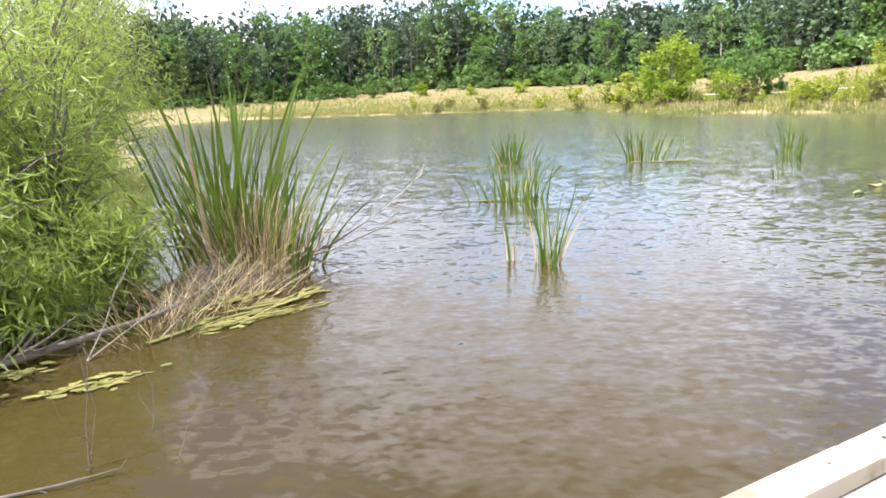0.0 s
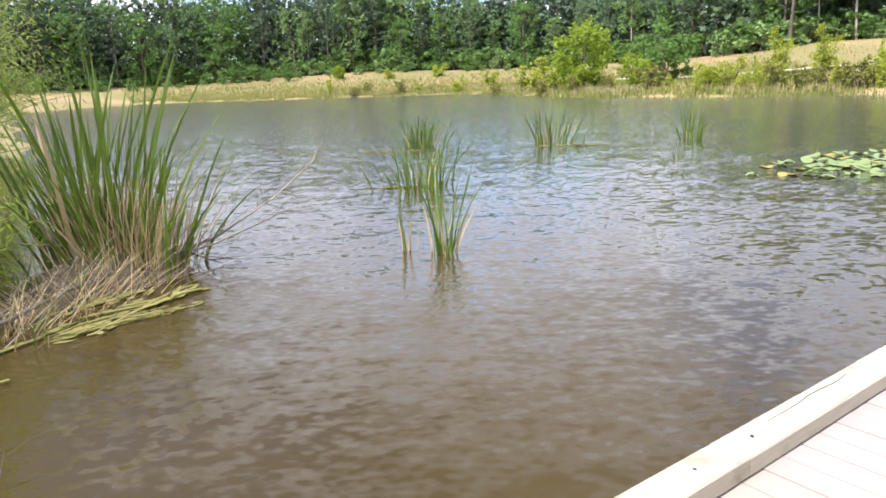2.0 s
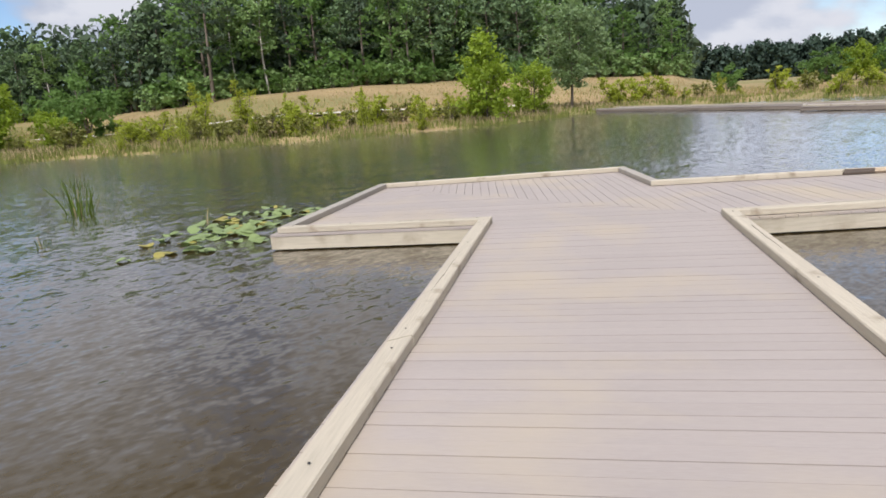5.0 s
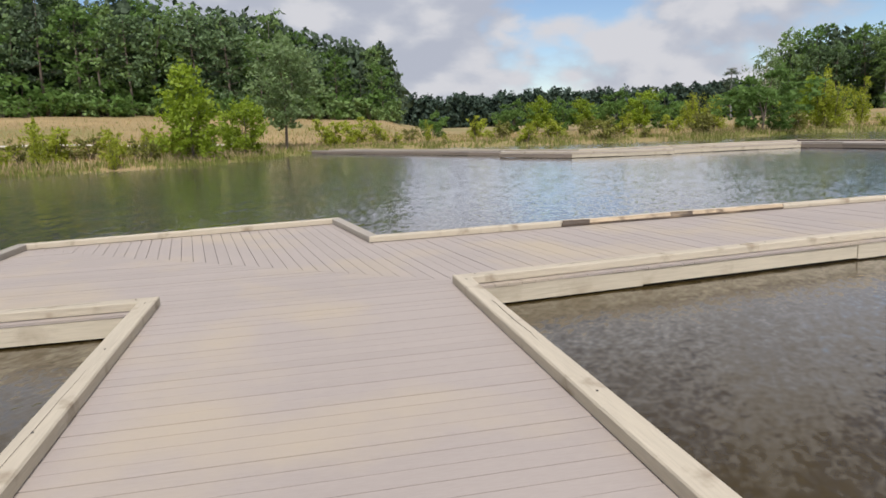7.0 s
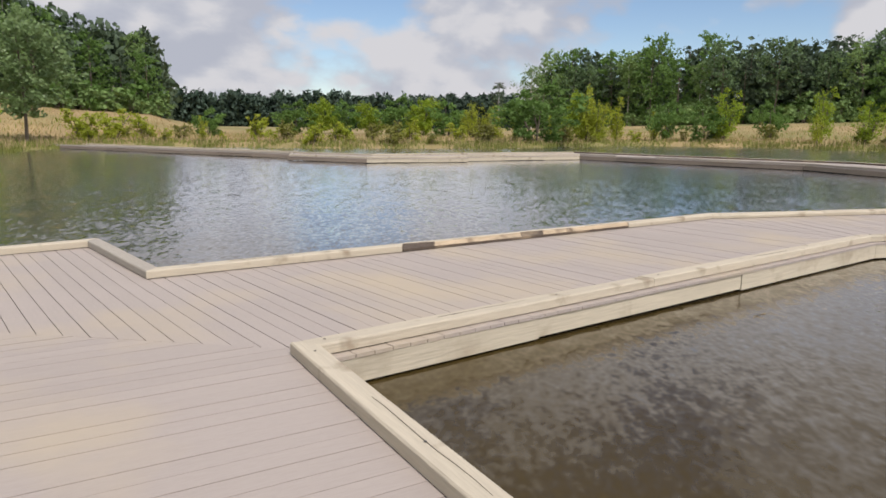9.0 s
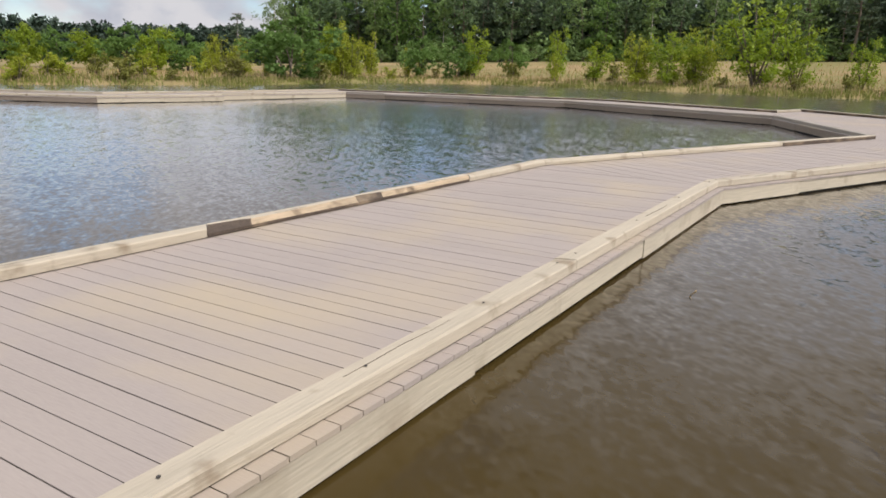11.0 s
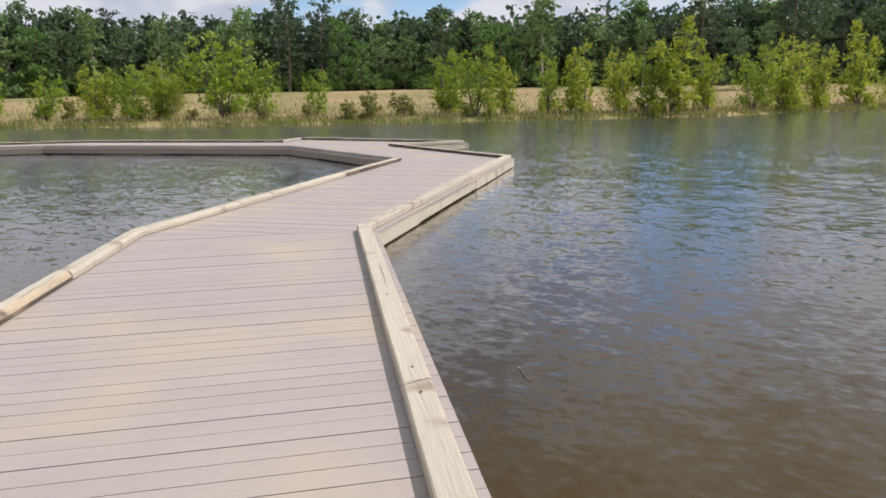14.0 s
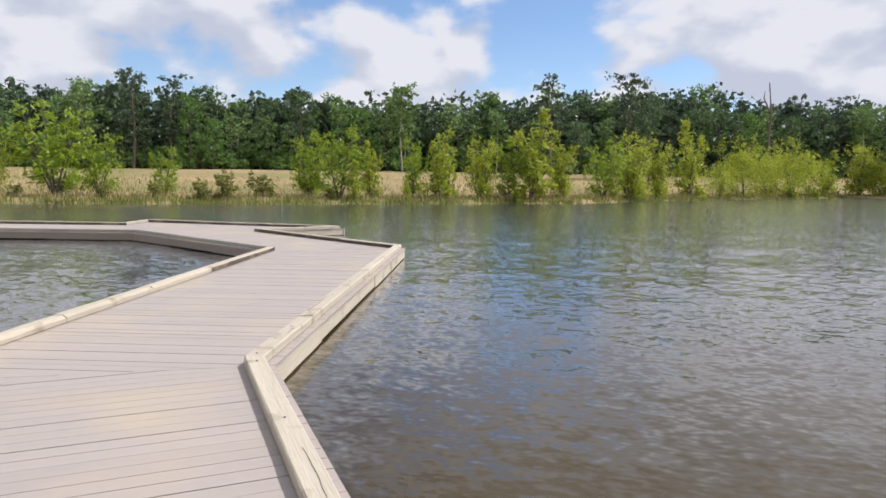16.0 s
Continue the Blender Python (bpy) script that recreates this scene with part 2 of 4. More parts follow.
q_up.operation = "ADD"
q_up.inputs[1].default_value = (0, 0, 1)
wt2.links.new(total.outputs[0], q_up.inputs[0])
prev = wt2.nodes.new("ShaderNodeVectorMath")
prev.operation = "NORMALIZE"
wt2.links.new(q_up.outputs[0], prev.inputs[0])
q_g = wt2.nodes.new("ShaderNodeBsdfGlossy")
q_g.inputs["Roughness"].default_value, q_g.inputs["Color"].default_value = 0.13, (0.97, 0.98, 1.0, 1)
wt2.links.new(prev.outputs[0], q_g.inputs["Normal"])
q_f = wt2.nodes.new("ShaderNodeFresnel")
q_f.inputs["IOR"].default_value = 1.33
wt2.links.new(prev.outputs[0], q_f.inputs["Normal"])
q_k = wt2.nodes.new("ShaderNodeMath")
q_k.operation, q_k.use_clamp = "MULTIPLY_ADD", True
q_k.inputs[1].default_value, q_k.inputs[2].default_value = 1.75, -0.045
wt2.links.new(q_f.outputs[0], q_k.inputs[0])
q_x = wt2.nodes.new("ShaderNodeMixShader")
wt2.links.new(q_k.outputs[0], q_x.inputs[0])
wt2.links.new(wb.outputs[0], q_x.inputs[1])
wt2.links.new(q_g.outputs[0], q_x.inputs[2])
wt2.links.new(q_x.outputs[0], wt2.nodes["Material Output"].inputs["Surface"])

# ---- mesh helpers ----


def raw_mesh(name, verts, faces, materials, indices=None, smooth=False):
    me = bpy.data.meshes.new(name)
    me.from_pydata([tuple(v) for v in verts], [], [tuple(f) for f in faces])
    for m in materials if isinstance(materials, (list, tuple)) else (materials,):
        me.materials.append(m)
    if indices is not None:
        me.polygons.foreach_set("material_index", list(indices))
    if smooth:
        me.polygons.foreach_set("use_smooth", [True] * len(me.polygons))
    me.update()
    return me


def thing(name, label, category, group="", kind="", at=(0, 0, 0)):
    ob = new(name)
    ob.location = at
    return tagged(ob, label, category, group, kind)


def part(name, data, parent, label="", kind=""):
    ob = new(name, data)
    ob.parent = parent
    return tagged(ob, label=label, kind=kind)


def quads(centres, a, b):
    """Rhombic leaves: centres, half length vectors and half width vectors."""
    n = len(centres)
    v = np.empty((n, 4, 3))
    v[:, 0], v[:, 1], v[:, 2], v[:, 3] = centres - a, centres + b, centres + a, centres - b
    return v.reshape(-1, 3), np.arange(4 * n).reshape(-1, 4)


def unit(v):
    return v / (np.linalg.norm(v, axis=-1, keepdims=True) + 1e-9)


def leaf_cloud(rng, centres, spread, per, size, slim=0.5, droop=0.0, squash=1.0):
    """Leaves scattered round clump centres."""
    c = np.repeat(centres, per, 0)
    s = np.repeat(np.broadcast_to(spread, (len(centres),)), per)
    off = unit(rng.normal(size=c.shape)) * (s * rng.uniform(0, 1, len(c)) ** 0.45)[:, None] * np.array([1, 1, squash])
    c = c + off
    a = unit(rng.normal(size=c.shape) + np.array([0, 0, -droop]))
    b = unit(np.cross(a, rng.normal(size=c.shape)))
    z = size * rng.uniform(0.6, 1.4, size=(len(c), 1))
    return quads(c, a * z, b * z * slim)


def tube(points, radii, sides=5):
    """A tapered tube along points."""
    pts = [Vector(p) for p in points]
    v, f = [], []
    for i, p in enumerate(pts):
        way = (pts[min(i + 1, len(pts) - 1)] - pts[max(i - 1, 0)]).normalized()
        x = way.orthogonal().normalized()
        y = way.cross(x)
        for k in range(sides):
            a = 2 * math.pi * k / sides
            v.append(p + (x * math.cos(a) + y * math.sin(a)) * radii[i])
    for i in range(len(pts) - 1):
        for k in range(sides):
            f.append((i * sides + k, i * sides + (k + 1) % sides, (i + 1) * sides + (k + 1) % sides, (i + 1) * sides + k))
    return v, f


def joined(pieces):
    v, f, o = [], [], 0
    for pv, pf in pieces:
        v.extend(pv)
        f.extend([[i + o for i in q] for q in pf])
        o += len(pv)
    return v, f


def blades(rng, feet, heights, lean, width, bend=0.3, seg=3):
    """Curved tapering blades from the feet, each one island."""
    n = len(feet)
    out = np.c_[lean, np.zeros(n)]
    side = unit(np.c_[rng.normal(size=(n, 2)), np.zeros(n)])
    V = np.empty((n, seg * 2 + 1, 3))
    for k in range(seg + 1):
        u = k / seg
        p = feet + np.c_[np.zeros((n, 2)), heights * u] + out * (heights * (u * (1 - bend) + bend * u * u))[:, None]
        w = (width * (1 - 0.65 * u))[:, None] * side
        if k < seg:
            V[:, 2 * k], V[:, 2 * k + 1] = p - w, p + w
        else:
            V[:, 2 * seg] = p
    m = seg * 2 + 1
    F = []
    base = np.arange(n) * m
    for k in range(seg - 1):
        F.extend(np.stack([base + 2 * k, base + 2 * k + 1, base + 2 * k + 3, base + 2 * k + 2], 1).tolist())
    F.extend(np.stack([base + 2 * seg - 2, base + 2 * seg - 1, base + 2 * seg], 1).tolist())
    return V.reshape(-1, 3), F


# ---- plan ----
POND = [(-60, 118), (-21, 100), (-6, 95), (-1, 72), (4, 51), (10, 43), (17, 36), (23, 32), (30, 29), (36, 30), (42, 31.5), (48, 31), (51, 22), (50, 14),
        (53, 0), (62, -8), (66, -16), (63, -24), (51, -31), (43, -35), (36, -40), (27, -46), (19, -54), (12, -61), (4, -78), (-2, -90),
        (-20, -118), (-55, -115), (-60, -70), (-38, -38), (-22, -20), (-15.2, -10), (-14.2, -6), (-14.0, -2.5), (-14.6, -0.6), (-15.2, 1.5),
        (-16.4, 4.5), (-19.5, 10.5), (-26, 22), (-40, 45), (-62, 80)]
# bearing, distance of the wood's edge, ground height there, tree height
WOOD = [(-180, 140, 3.4, 18.5), (-172, 150, 3.4, 16), (-150, 165, 3.4, 13), (-100, 150, 3, 14), (-60, 120, 3, 14), (-35, 150, 3, 18), (-22, 160, 3.5, 19.5),
        (-10, 150, 4.6, 19.5), (0, 140, 4.0, 15.5), (8, 132, 4.0, 15), (15, 120, 4.0, 14.8), (20, 103, 4.2, 15), (24, 97, 5.0, 17), (35, 92, 5.2, 17), (49, 90, 4.6, 14.5),
        (56, 97, 3.8, 13), (62, 104, 3.3, 11), (66, 150, 1.6, 6), (80, 180, 0.8, 5), (90, 165, 1.2, 8), (94, 150, 1.6, 16), (98, 145, 2, 17.5), (107, 130, 2.4, 15.5),
        (116, 120, 2.8, 13.5), (130, 115, 3.2, 13), (136, 115, 3.2, 15), (143, 115, 3.3, 13), (155, 120, 3.5, 14), (165, 125, 3.5, 15), (175, 130, 3.4, 17.5), (180, 140, 3.4, 18.5)]
PA = np.array(POND, float)
PB = np.roll(PA, -1, 0)


def shore_distance(x, y):
    """Metres from the water's edge, positive on land (arrays)."""
    p = np.stack([np.asarray(x, float), np.asarray(y, float)], -1)[..., None, :]
    e = PB - PA
    k = np.clip(((p - PA) * e).sum(-1) / (e * e).sum(-1), 0, 1)
    gap = np.linalg.norm(p - PA - k[..., None] * e, axis=-1).min(-1)
    cross = (PA[:, 1] > p[..., 1]) != (PB[:, 1] > p[..., 1])
    dy = np.where(PB[:, 1] == PA[:, 1], 1e-9, PB[:, 1] - PA[:, 1])
    inside = (cross & (p[..., 0] < PA[:, 0] + (p[..., 1] - PA[:, 1]) * (PB[:, 0] - PA[:, 0]) / dy)).sum(-1) % 2 == 1
    return np.where(inside, -gap, gap)


def edge_distance(x, y):
    """The same with the small bays and points of the bank."""
    sd = shore_distance(x, y)
    return sd + 0.5 * np.sin(x * 0.7 + 1.3 * np.sin(y * 0.45)) * np.clip(1 - abs(sd) / 4, 0, 1) * np.clip((np.hypot(x, y) - 20) / 15, 0, 1)


W_AZ, W_R, W_H, W_T = np.array(WOOD, float).T


def wood_edge(x, y):
    az = np.degrees(np.arctan2(x, y))
    return np.interp(az, W_AZ, W_R), np.interp(az, W_AZ, W_H), np.interp(az, W_AZ, W_T)


def ground_z(x, y):
    x, y = np.asarray(x, float), np.asarray(y, float)
    sd = edge_distance(x, y)
    r, (R, H, T) = np.hypot(x, y), wood_edge(x, y)
    f = np.clip((sd - 1.5) / (np.maximum(R - r, 0) + np.maximum(sd, 0.1)), 0, 1)
    f = f * f * (3 - 2 * f) * 0.5 + f * 0.5
    land = 0.32 * np.clip(sd / 1.4, 0, 1) + 0.10 * np.clip(sd / 8, 0, 1) + (H - 0.42) * f + 0.06 * np.sin(x * 0.31) * np.sin(y * 0.27 + 1) * np.clip(sd / 5, 0, 1)
    return np.where(sd > 0, land, np.maximum(-0.9, sd * 0.22))


def zg(x, y):
    return float(ground_z(np.array([x]), np.array([y]))[0])


def beyond_shore(eye, bearing, extra):
    """The place on the ray from eye where the pond ends, and extra metres on."""
    d = np.arange(20, 220, 0.25)
    a = radians(bearing)
    x, y = eye[0] + d * math.sin(a), eye[1] + d * math.cos(a)
    sd = shore_distance(x, y)
    k = int(np.argmax((sd > 0) & (d > 28)))
    return x[k] + extra * math.sin(a), y[k] + extra * math.cos(a)


# ---- ground and water ----
ring = np.concatenate([np.arange(0, 24, 3.0), np.arange(24, 175, 1.25), 175 * 1.09 ** np.arange(1, 36)])
spokes = 420
ga = np.linspace(0, 2 * math.pi, spokes, endpoint=False)
gx, gy = ring[:, None] * np.sin(ga), ring[:, None] * np.cos(ga)
gz = ground_z(gx.ravel(), gy.ravel())
gi = np.arange(len(ring) * spokes).reshape(len(ring), spokes)
gf = np.stack([gi[:-1], np.roll(gi[:-1], -1, 1), np.roll(gi[1:], -1, 1), gi[1:]], -1).reshape(-1, 4)
ground = new("ground", raw_mesh("ground", np.stack([gx.ravel(), gy.ravel(), gz], 1), gf[spokes:][:, ::-1], M_GROUND, smooth=True))
tagged(ground, "dry straw-coloured meadow ground with greener patches round the pond", "ground", kind="structure")
wv = [(-75, -130, 0), (80, -130, 0), (80, 130, 0), (-75, 130, 0)]
water = new("water", raw_mesh("water", wv, [(0, 1, 2, 3)], M_WATER))
tagged(water, "murky brown pond water with small wind ripples", "water", kind="structure")

# ---- boardwalk ----
DECK, CURB_TOP, CURB_W, EDGE, BOARD, GAP = 0.22, 0.31, 0.155, 0.235, 0.1445, 0.006
AX1 = np.array([math.cos(radians(35.4)), math.sin(radians(35.4))])
NX1 = np.array([-AX1[1], AX1[0]])


def in_first(s, n):
    return tuple(s * AX1 + n * NX1)


LEFT = {"start": in_first(-22, 2.745), "A": in_first(0.15, 2.76), "B": in_first(0.15, 5.50), "C": (0.57, 6.99), "D": (3.67, 3.70), "E": (2.04, 2.08),
        "I": (7.46, -4.83), "L": (10.37, -14.16), "T": (16.50, -16.80), "O": (25.60, -13.80), "Q": (33.90, -5.40), "Q2": (30.60, 0.90), "R2": (29.80, 0.70),
        "R": (28.10, 5.10), "R0": (30.05, 9.35), "R1": (32.0, 9.9), "end": (45.5, 33.5)}
RIGHT = {"start": in_first(-22, 0.12), "F": (0.0, 0.0), "J": (5.41, -6.16), "M": (8.25, -15.65), "S": (13.95, -18.55), "N": (12.70, -20.75), "P1": (19.60, -20.50),
         "P": (19.00, -18.90), "Oo": (26.90, -16.30), "Qo": (37.20, -5.40), "R2o": (33.20, 1.50), "Ro": (31.20, 5.50), "R0o": (32.60, 8.70), "end": (47.9, 32.2)}


def offset_line(pts, d):
    """The polyline moved d to its left, mitred."""
    p = np.array(pts, float)
    way = unit(p[1:] - p[:-1])
    nrm = np.stack([-way[:, 1], way[:, 0]], 1)
    out = []
    for i in range(len(p)):
        a, b = nrm[max(i - 1, 0)], nrm[min(i, len(nrm) - 1)]
        m = a + b
        out.append(p[i] + m * d * 2 / max((m * m).sum(), 0.5))
    return [tuple(q) for q in out]


LN, RN = list(LEFT), list(RIGHT)
LO = dict(zip(LN, offset_line(list(LEFT.values()), EDGE)))
RO = dict(zip(RN, offset_line(list(RIGHT.values()), -EDGE)))


def clip_half(poly, n, c, keep_above):
    out = []
    for i, p in enumerate(poly):
        q = poly[(i + 1) % len(poly)]
        dp, dq = p[0] * n[0] + p[1] * n[1] - c, q[0] * n[0] + q[1] * n[1] - c
        if not keep_above:
            dp, dq = -dp, -dq
        if dp >= 0:
            out.append(p)
        if dp * dq < 0:
            k = dp / (dp - dq)
            out.append((p[0] + k * (q[0] - p[0]), p[1] + k * (q[1] - p[1])))
    return out


def prism(poly, z0, z1):
    n = len(poly)
    v = [(x, y, z0) for x, y in poly] + [(x, y, z1) for x, y in poly]
    f = [tuple(range(n - 1, -1, -1)), tuple(range(n, 2 * n))] + [(i, (i + 1) % n, (i + 1) % n + n, i + n) for i in range(n)]
    return v, f


def area(poly):
    return 0.5 * sum(poly[i][0] * poly[(i + 1) % len(poly)][1] - poly[(i + 1) % len(poly)][0] * poly[i][1] for i in range(len(poly)))


def deck_boards(section, poly, way, singly, phase=0.0):
    """Boards laid across way over a polygon."""
    poly = poly if area(poly) > 0 else poly[::-1]
    w = np.array(way) / np.hypot(*way)
    s = [p[0] * w[0] + p[1] * w[1] for p in poly]
    k0, k1 = math.floor(min(s) / BOARD) - 1, math.ceil(max(s) / BOARD)
    rng = np.random.default_rng(len(poly))
    rest = []
    for k in range(k0, k1):
        strip = clip_half(clip_half(poly, w, (k + phase) * BOARD, True), w, (k + 1 + phase) * BOARD - GAP, False)
        if len(strip) < 3 or abs(area(strip)) < 0.002:
            continue
        dz = rng.uniform(-0.0015, 0.0015)
        v, f = prism(strip, DECK - 0.026 + dz, DECK + dz)
        if singly:
            mid = (k + 0.5 + phase) * BOARD * w
            turn = Matrix.Rotation(-math.atan2(w[1], w[0]), 2)
            v = [(*(turn @ Vector((q[0] - mid[0], q[1] - mid[1]))), q[2]) for q in v]
            plank = part("board", raw_mesh("board", v, f, M_BOARD), section)
            plank.location, plank.rotation_euler = (mid[0], mid[1], 0), (0, 0, math.atan2(w[1], w[0]))
        else:
            rest.append((v, f))
    if rest:
        part("decking", raw_mesh("decking", *joined(rest), M_BOARD), section, kind="stuff")
    # added sheet below the boards, its black colour makes the gaps look shaded
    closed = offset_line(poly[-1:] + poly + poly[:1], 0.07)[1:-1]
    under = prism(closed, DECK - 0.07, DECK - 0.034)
    part("underlay", raw_mesh("underlay", *under, M_GAP_SHADE), section, "added near-black sheet that shades the gaps between boards")


def timber(name, a, b, a2, b2, z0, z1, material, section, label="", bevel=0.008, inner=None, twist=0.0, cracks=0, rot=0):
    """A timber between the inner edge a-b and the outer edge a2-b2, its long edges worn round, in its own frame with x along it."""
    a, b, a2, b2 = (Vector(q) for q in (a, b, a2, b2))
    ang = math.atan2(b.y - a.y, b.x - a.x)
    back = Matrix.Rotation(-ang, 2)
    la, lb, la2, lb2 = (back @ (q - a) for q in (a, b, a2, b2))
    bm = bmesh.new()
    n = 16 if rot else 8
    rows = []
    seed = (a.x * 3.1 + b.y * 1.7) % 10
    for i in range(n + 1):
        u = i / n
        p, q = la.lerp(lb, u), la2.lerp(lb2, u)
        w = noise.noise(Vector((seed, u * 2.5, 0.3))) * 0.005
        h = noise.noise(Vector((seed, u * 2.5, 4.3))) * 0.004
        d = q - p
        ln = max(d.length, 1e-4)
        t = twist * u if isinstance(twist, (int, float)) else float(np.interp(u, twist[0], twist[1]))
        c = bevel * (1 + 0.5 * noise.noise(Vector((seed, u * 9, 8.0))))
        ring_pts = [(p, z0), (p, z0 + 0.38 * (z1 - z0)), (p + d * (t * 0.9), z1 - c + h), (p + d * (c / ln + t * 0.95), z1 + h), (q - d * (c / ln), z1 + h + t * 0.01), (q, z1 - c + h), (q, z0)]
        rows.append([bm.verts.new((pt.x, pt.y + w, z)) for pt, z in ring_pts])
    for i, (r0, r1) in enumerate(zip(rows, rows[1:])):
        for k in range(7):
            fc = bm.faces.new((r0[k], r0[(k + 1) % 7], r1[(k + 1) % 7], r1[k]))
            if rot and k in (1, 2):
                fc.material_index = 1 if i < rot else 2
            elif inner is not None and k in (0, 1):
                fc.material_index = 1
    bm.faces.new(rows[0][::-1])
    bm.faces.new(rows[-1])
    bmesh.ops.recalc_face_normals(bm, faces=bm.faces)
    me = bpy.data.meshes.new(name)
    bm.to_mesh(me)
    bm.free()
    me.materials.append(material)
    if inner is not None:
        me.materials.append(inner)
    if rot:
        me.materials.append(M_STAINED)
    ob = part(name, me, section, label)
    ob.location, ob.rotation_euler = (a.x, a.y, 0), (0, 0, ang)
    # drying cracks along the grain
    g = np.random.default_rng(int(seed * 1000))
    long, side = lb.x, (la2 - la).y
    for _ in range(cracks):
        x0, ln2, y0 = g.uniform(0.05, 0.7) * long, g.uniform(0.12, 0.35) * long, side * g.uniform(0.25, 0.75)
        x1 = min(x0 + ln2, long - 0.03)
        m = 9
        top, low = [], []
        for i in range(m):
            u = i / (m - 1)
            yy, ww = y0 + noise.noise(Vector((seed + y0 * 9, u * 3, 1.0))) * 0.018, 0.0014 * math.sin(math.pi * u) + 0.0003
            top.append((x0 + (x1 - x0) * u, yy + ww))
            low.append((x0 + (x1 - x0) * u, yy - ww))
        v, f = prism(low + top[::-1], z1 - 0.004, z1 + 0.0032)
        split = part("crack", raw_mesh("crack", v, f, M_CRACK), ob)
    return ob


def bolt_mesh():
    v, f = prism([(0.008 * math.cos(a), 0.008 * math.sin(a)) for a in np.linspace(0, 2 * math.pi, 9)[:-1]], 0, 0.003)
    return raw_mesh("bolt", v, f, M_BOLT)


BOLT = bolt_mesh()


def edge_run(section, inner_a, inner_b, outer_a, outer_b, breaks, material=None, fascia=None, bolts=False, inner=None, specials={}, cracks=0, fascia_breaks=None):
    """Curb timbers and fascia boards along one straight side. outer_* is the deck's edge."""
    material, fascia = material or M_CURB, fascia or M_FASCIA
    ia, ib, oa, ob_ = (Vector(p) for p in (inner_a, inner_b, outer_a, outer_b))
    k = CURB_W / EDGE
    ca, cb = ia.lerp(oa, k), ib.lerp(ob_, k)
    if isinstance(breaks, int):
        breaks = [i / breaks for i in range(breaks + 1)]
    g = 0.003 / max((ib - ia).length, 0.1)
    last = len(breaks) - 2
    for i, (u0, u1) in enumerate(zip(breaks, breaks[1:])):
        v0, v1 = u0 + (g if i else 0), u1 - (g if i < last else 0)
        sp = specials.get(i, {})
        timber("curb_timber", ia.lerp(ib, v0), ia.lerp(ib, v1), ca.lerp(cb, v0), ca.lerp(cb, v1), DECK + 0.009, CURB_TOP + sp.get("dz", 0.004 * ((i * 7) % 3 - 1)),
               sp.get("material", material), section, sp.get("label", ""), sp.get("bevel", 0.011), inner=sp.get("inner", inner), twist=sp.get("twist", 0), cracks=cracks, rot=sp.get("rot", 0))
        if bolts:
            for w in (0.04, 0.35, 0.66, 0.96):
                p = ia.lerp(ib, v0 + (v1 - v0) * w).lerp(ca.lerp(cb, v0 + (v1 - v0) * w), 0.5)
                hole = part("bolt", BOLT, section)
                hole.location = (p.x, p.y, CURB_TOP + 0.0015)
    fb = fascia_breaks or breaks
    d = (ob_ - oa).normalized()
    out = Vector((d.y, -d.x)) if ((oa - ia).dot(Vector((d.y, -d.x))) > 0) else Vector((-d.y, d.x))
    for i, (u0, u1) in enumerate(zip(fb, fb[1:])):
        e0, e1 = oa.lerp(ob_, u0 + g), oa.lerp(ob_, u1 - g)
        step = 0.005 + 0.009 * (i % 2)
        timber("fascia_board", e0 - out * 0.05, e1 - out * 0.05, e0 - out * step, e1 - out * step, 0.02 + 0.012 * (i % 2), DECK - 0.028, fascia, section, bevel=0.004)


def dock(label):
    return thing("boardwalk", label, "boardwalk", "boardwalk sections", "structure")


def float_under(section, poly):
    c = np.mean(poly, 0)
    inner_poly = [tuple(c + (np.array(p) - c) * 0.93) for p in poly]
    inner_poly = inner_poly if area(inner_poly) > 0 else inner_poly[::-1]
    part("float", raw_mesh("float", *prism(inner_poly, -0.3, 0.14), M_FLOAT), section, "black floats under the deck")


def sides(section, names, table, outer, **kw):
    for (a, b, pieces, extra) in names:
        edge_run(section, table[a], table[b], outer[a], outer[b], pieces, **{**kw, **extra})


L, R = LEFT, RIGHT
deck1 = dock("sun-bleached boardwalk landing with grey-beige boards and timber curbs")
deck1_poly = [RO["start"], RO["F"], (0.12, 0.0), LO["C"], LO["B"], LO["A"], LO["start"]]
float_under(deck1, [RO["start"], RO["F"], LO["A"], LO["start"]])
sides(deck1, [("start", "A", [0, 0.16, 0.375, 0.584, 0.795, 1], {"cracks": 1}), ("A", "B", 1, {"cracks": 1}), ("B", "C", [0, 0.55, 1], {"material": M_CURB_GREY})], L, LO, bolts=True)
sides(deck1, [("start", "F", [0, 0.15, 0.33, 0.55, 0.779, 1], {"cracks": 1})], R, RO, bolts=True)
deck2 = dock("boardwalk span with bleached boards, one curb timber rotten")
float_under(deck2, [RO["F"], RO["J"], LO["I"], LO["E"]])
sides(deck2, [("C", "D", 2, {}), ("D", "E", 1, {"material": M_CURB_GREY}), ("E", "I", [0, 0.326, 0.535, 0.77, 1], {"cracks": 1, "specials": {
    1: {"twist": ((0, 0.2, 0.27, 0.6, 1), (0.75, 0.45, 0.12, 0.3, 0.45)), "inner": M_ROT_SHADE, "rot": 4, "bevel": 0.02, "dz": -0.008, "label": "rotten curb timber with a dark hollow"},
    2: {"twist": ((0, 0.25, 1), (0.5, 0.15, 0.1)), "inner": M_ROT_SHADE, "rot": 3, "bevel": 0.025, "dz": -0.004, "label": "stained rotten curb timber"}, 3: {"bevel": 0.03}}})], L, LO)
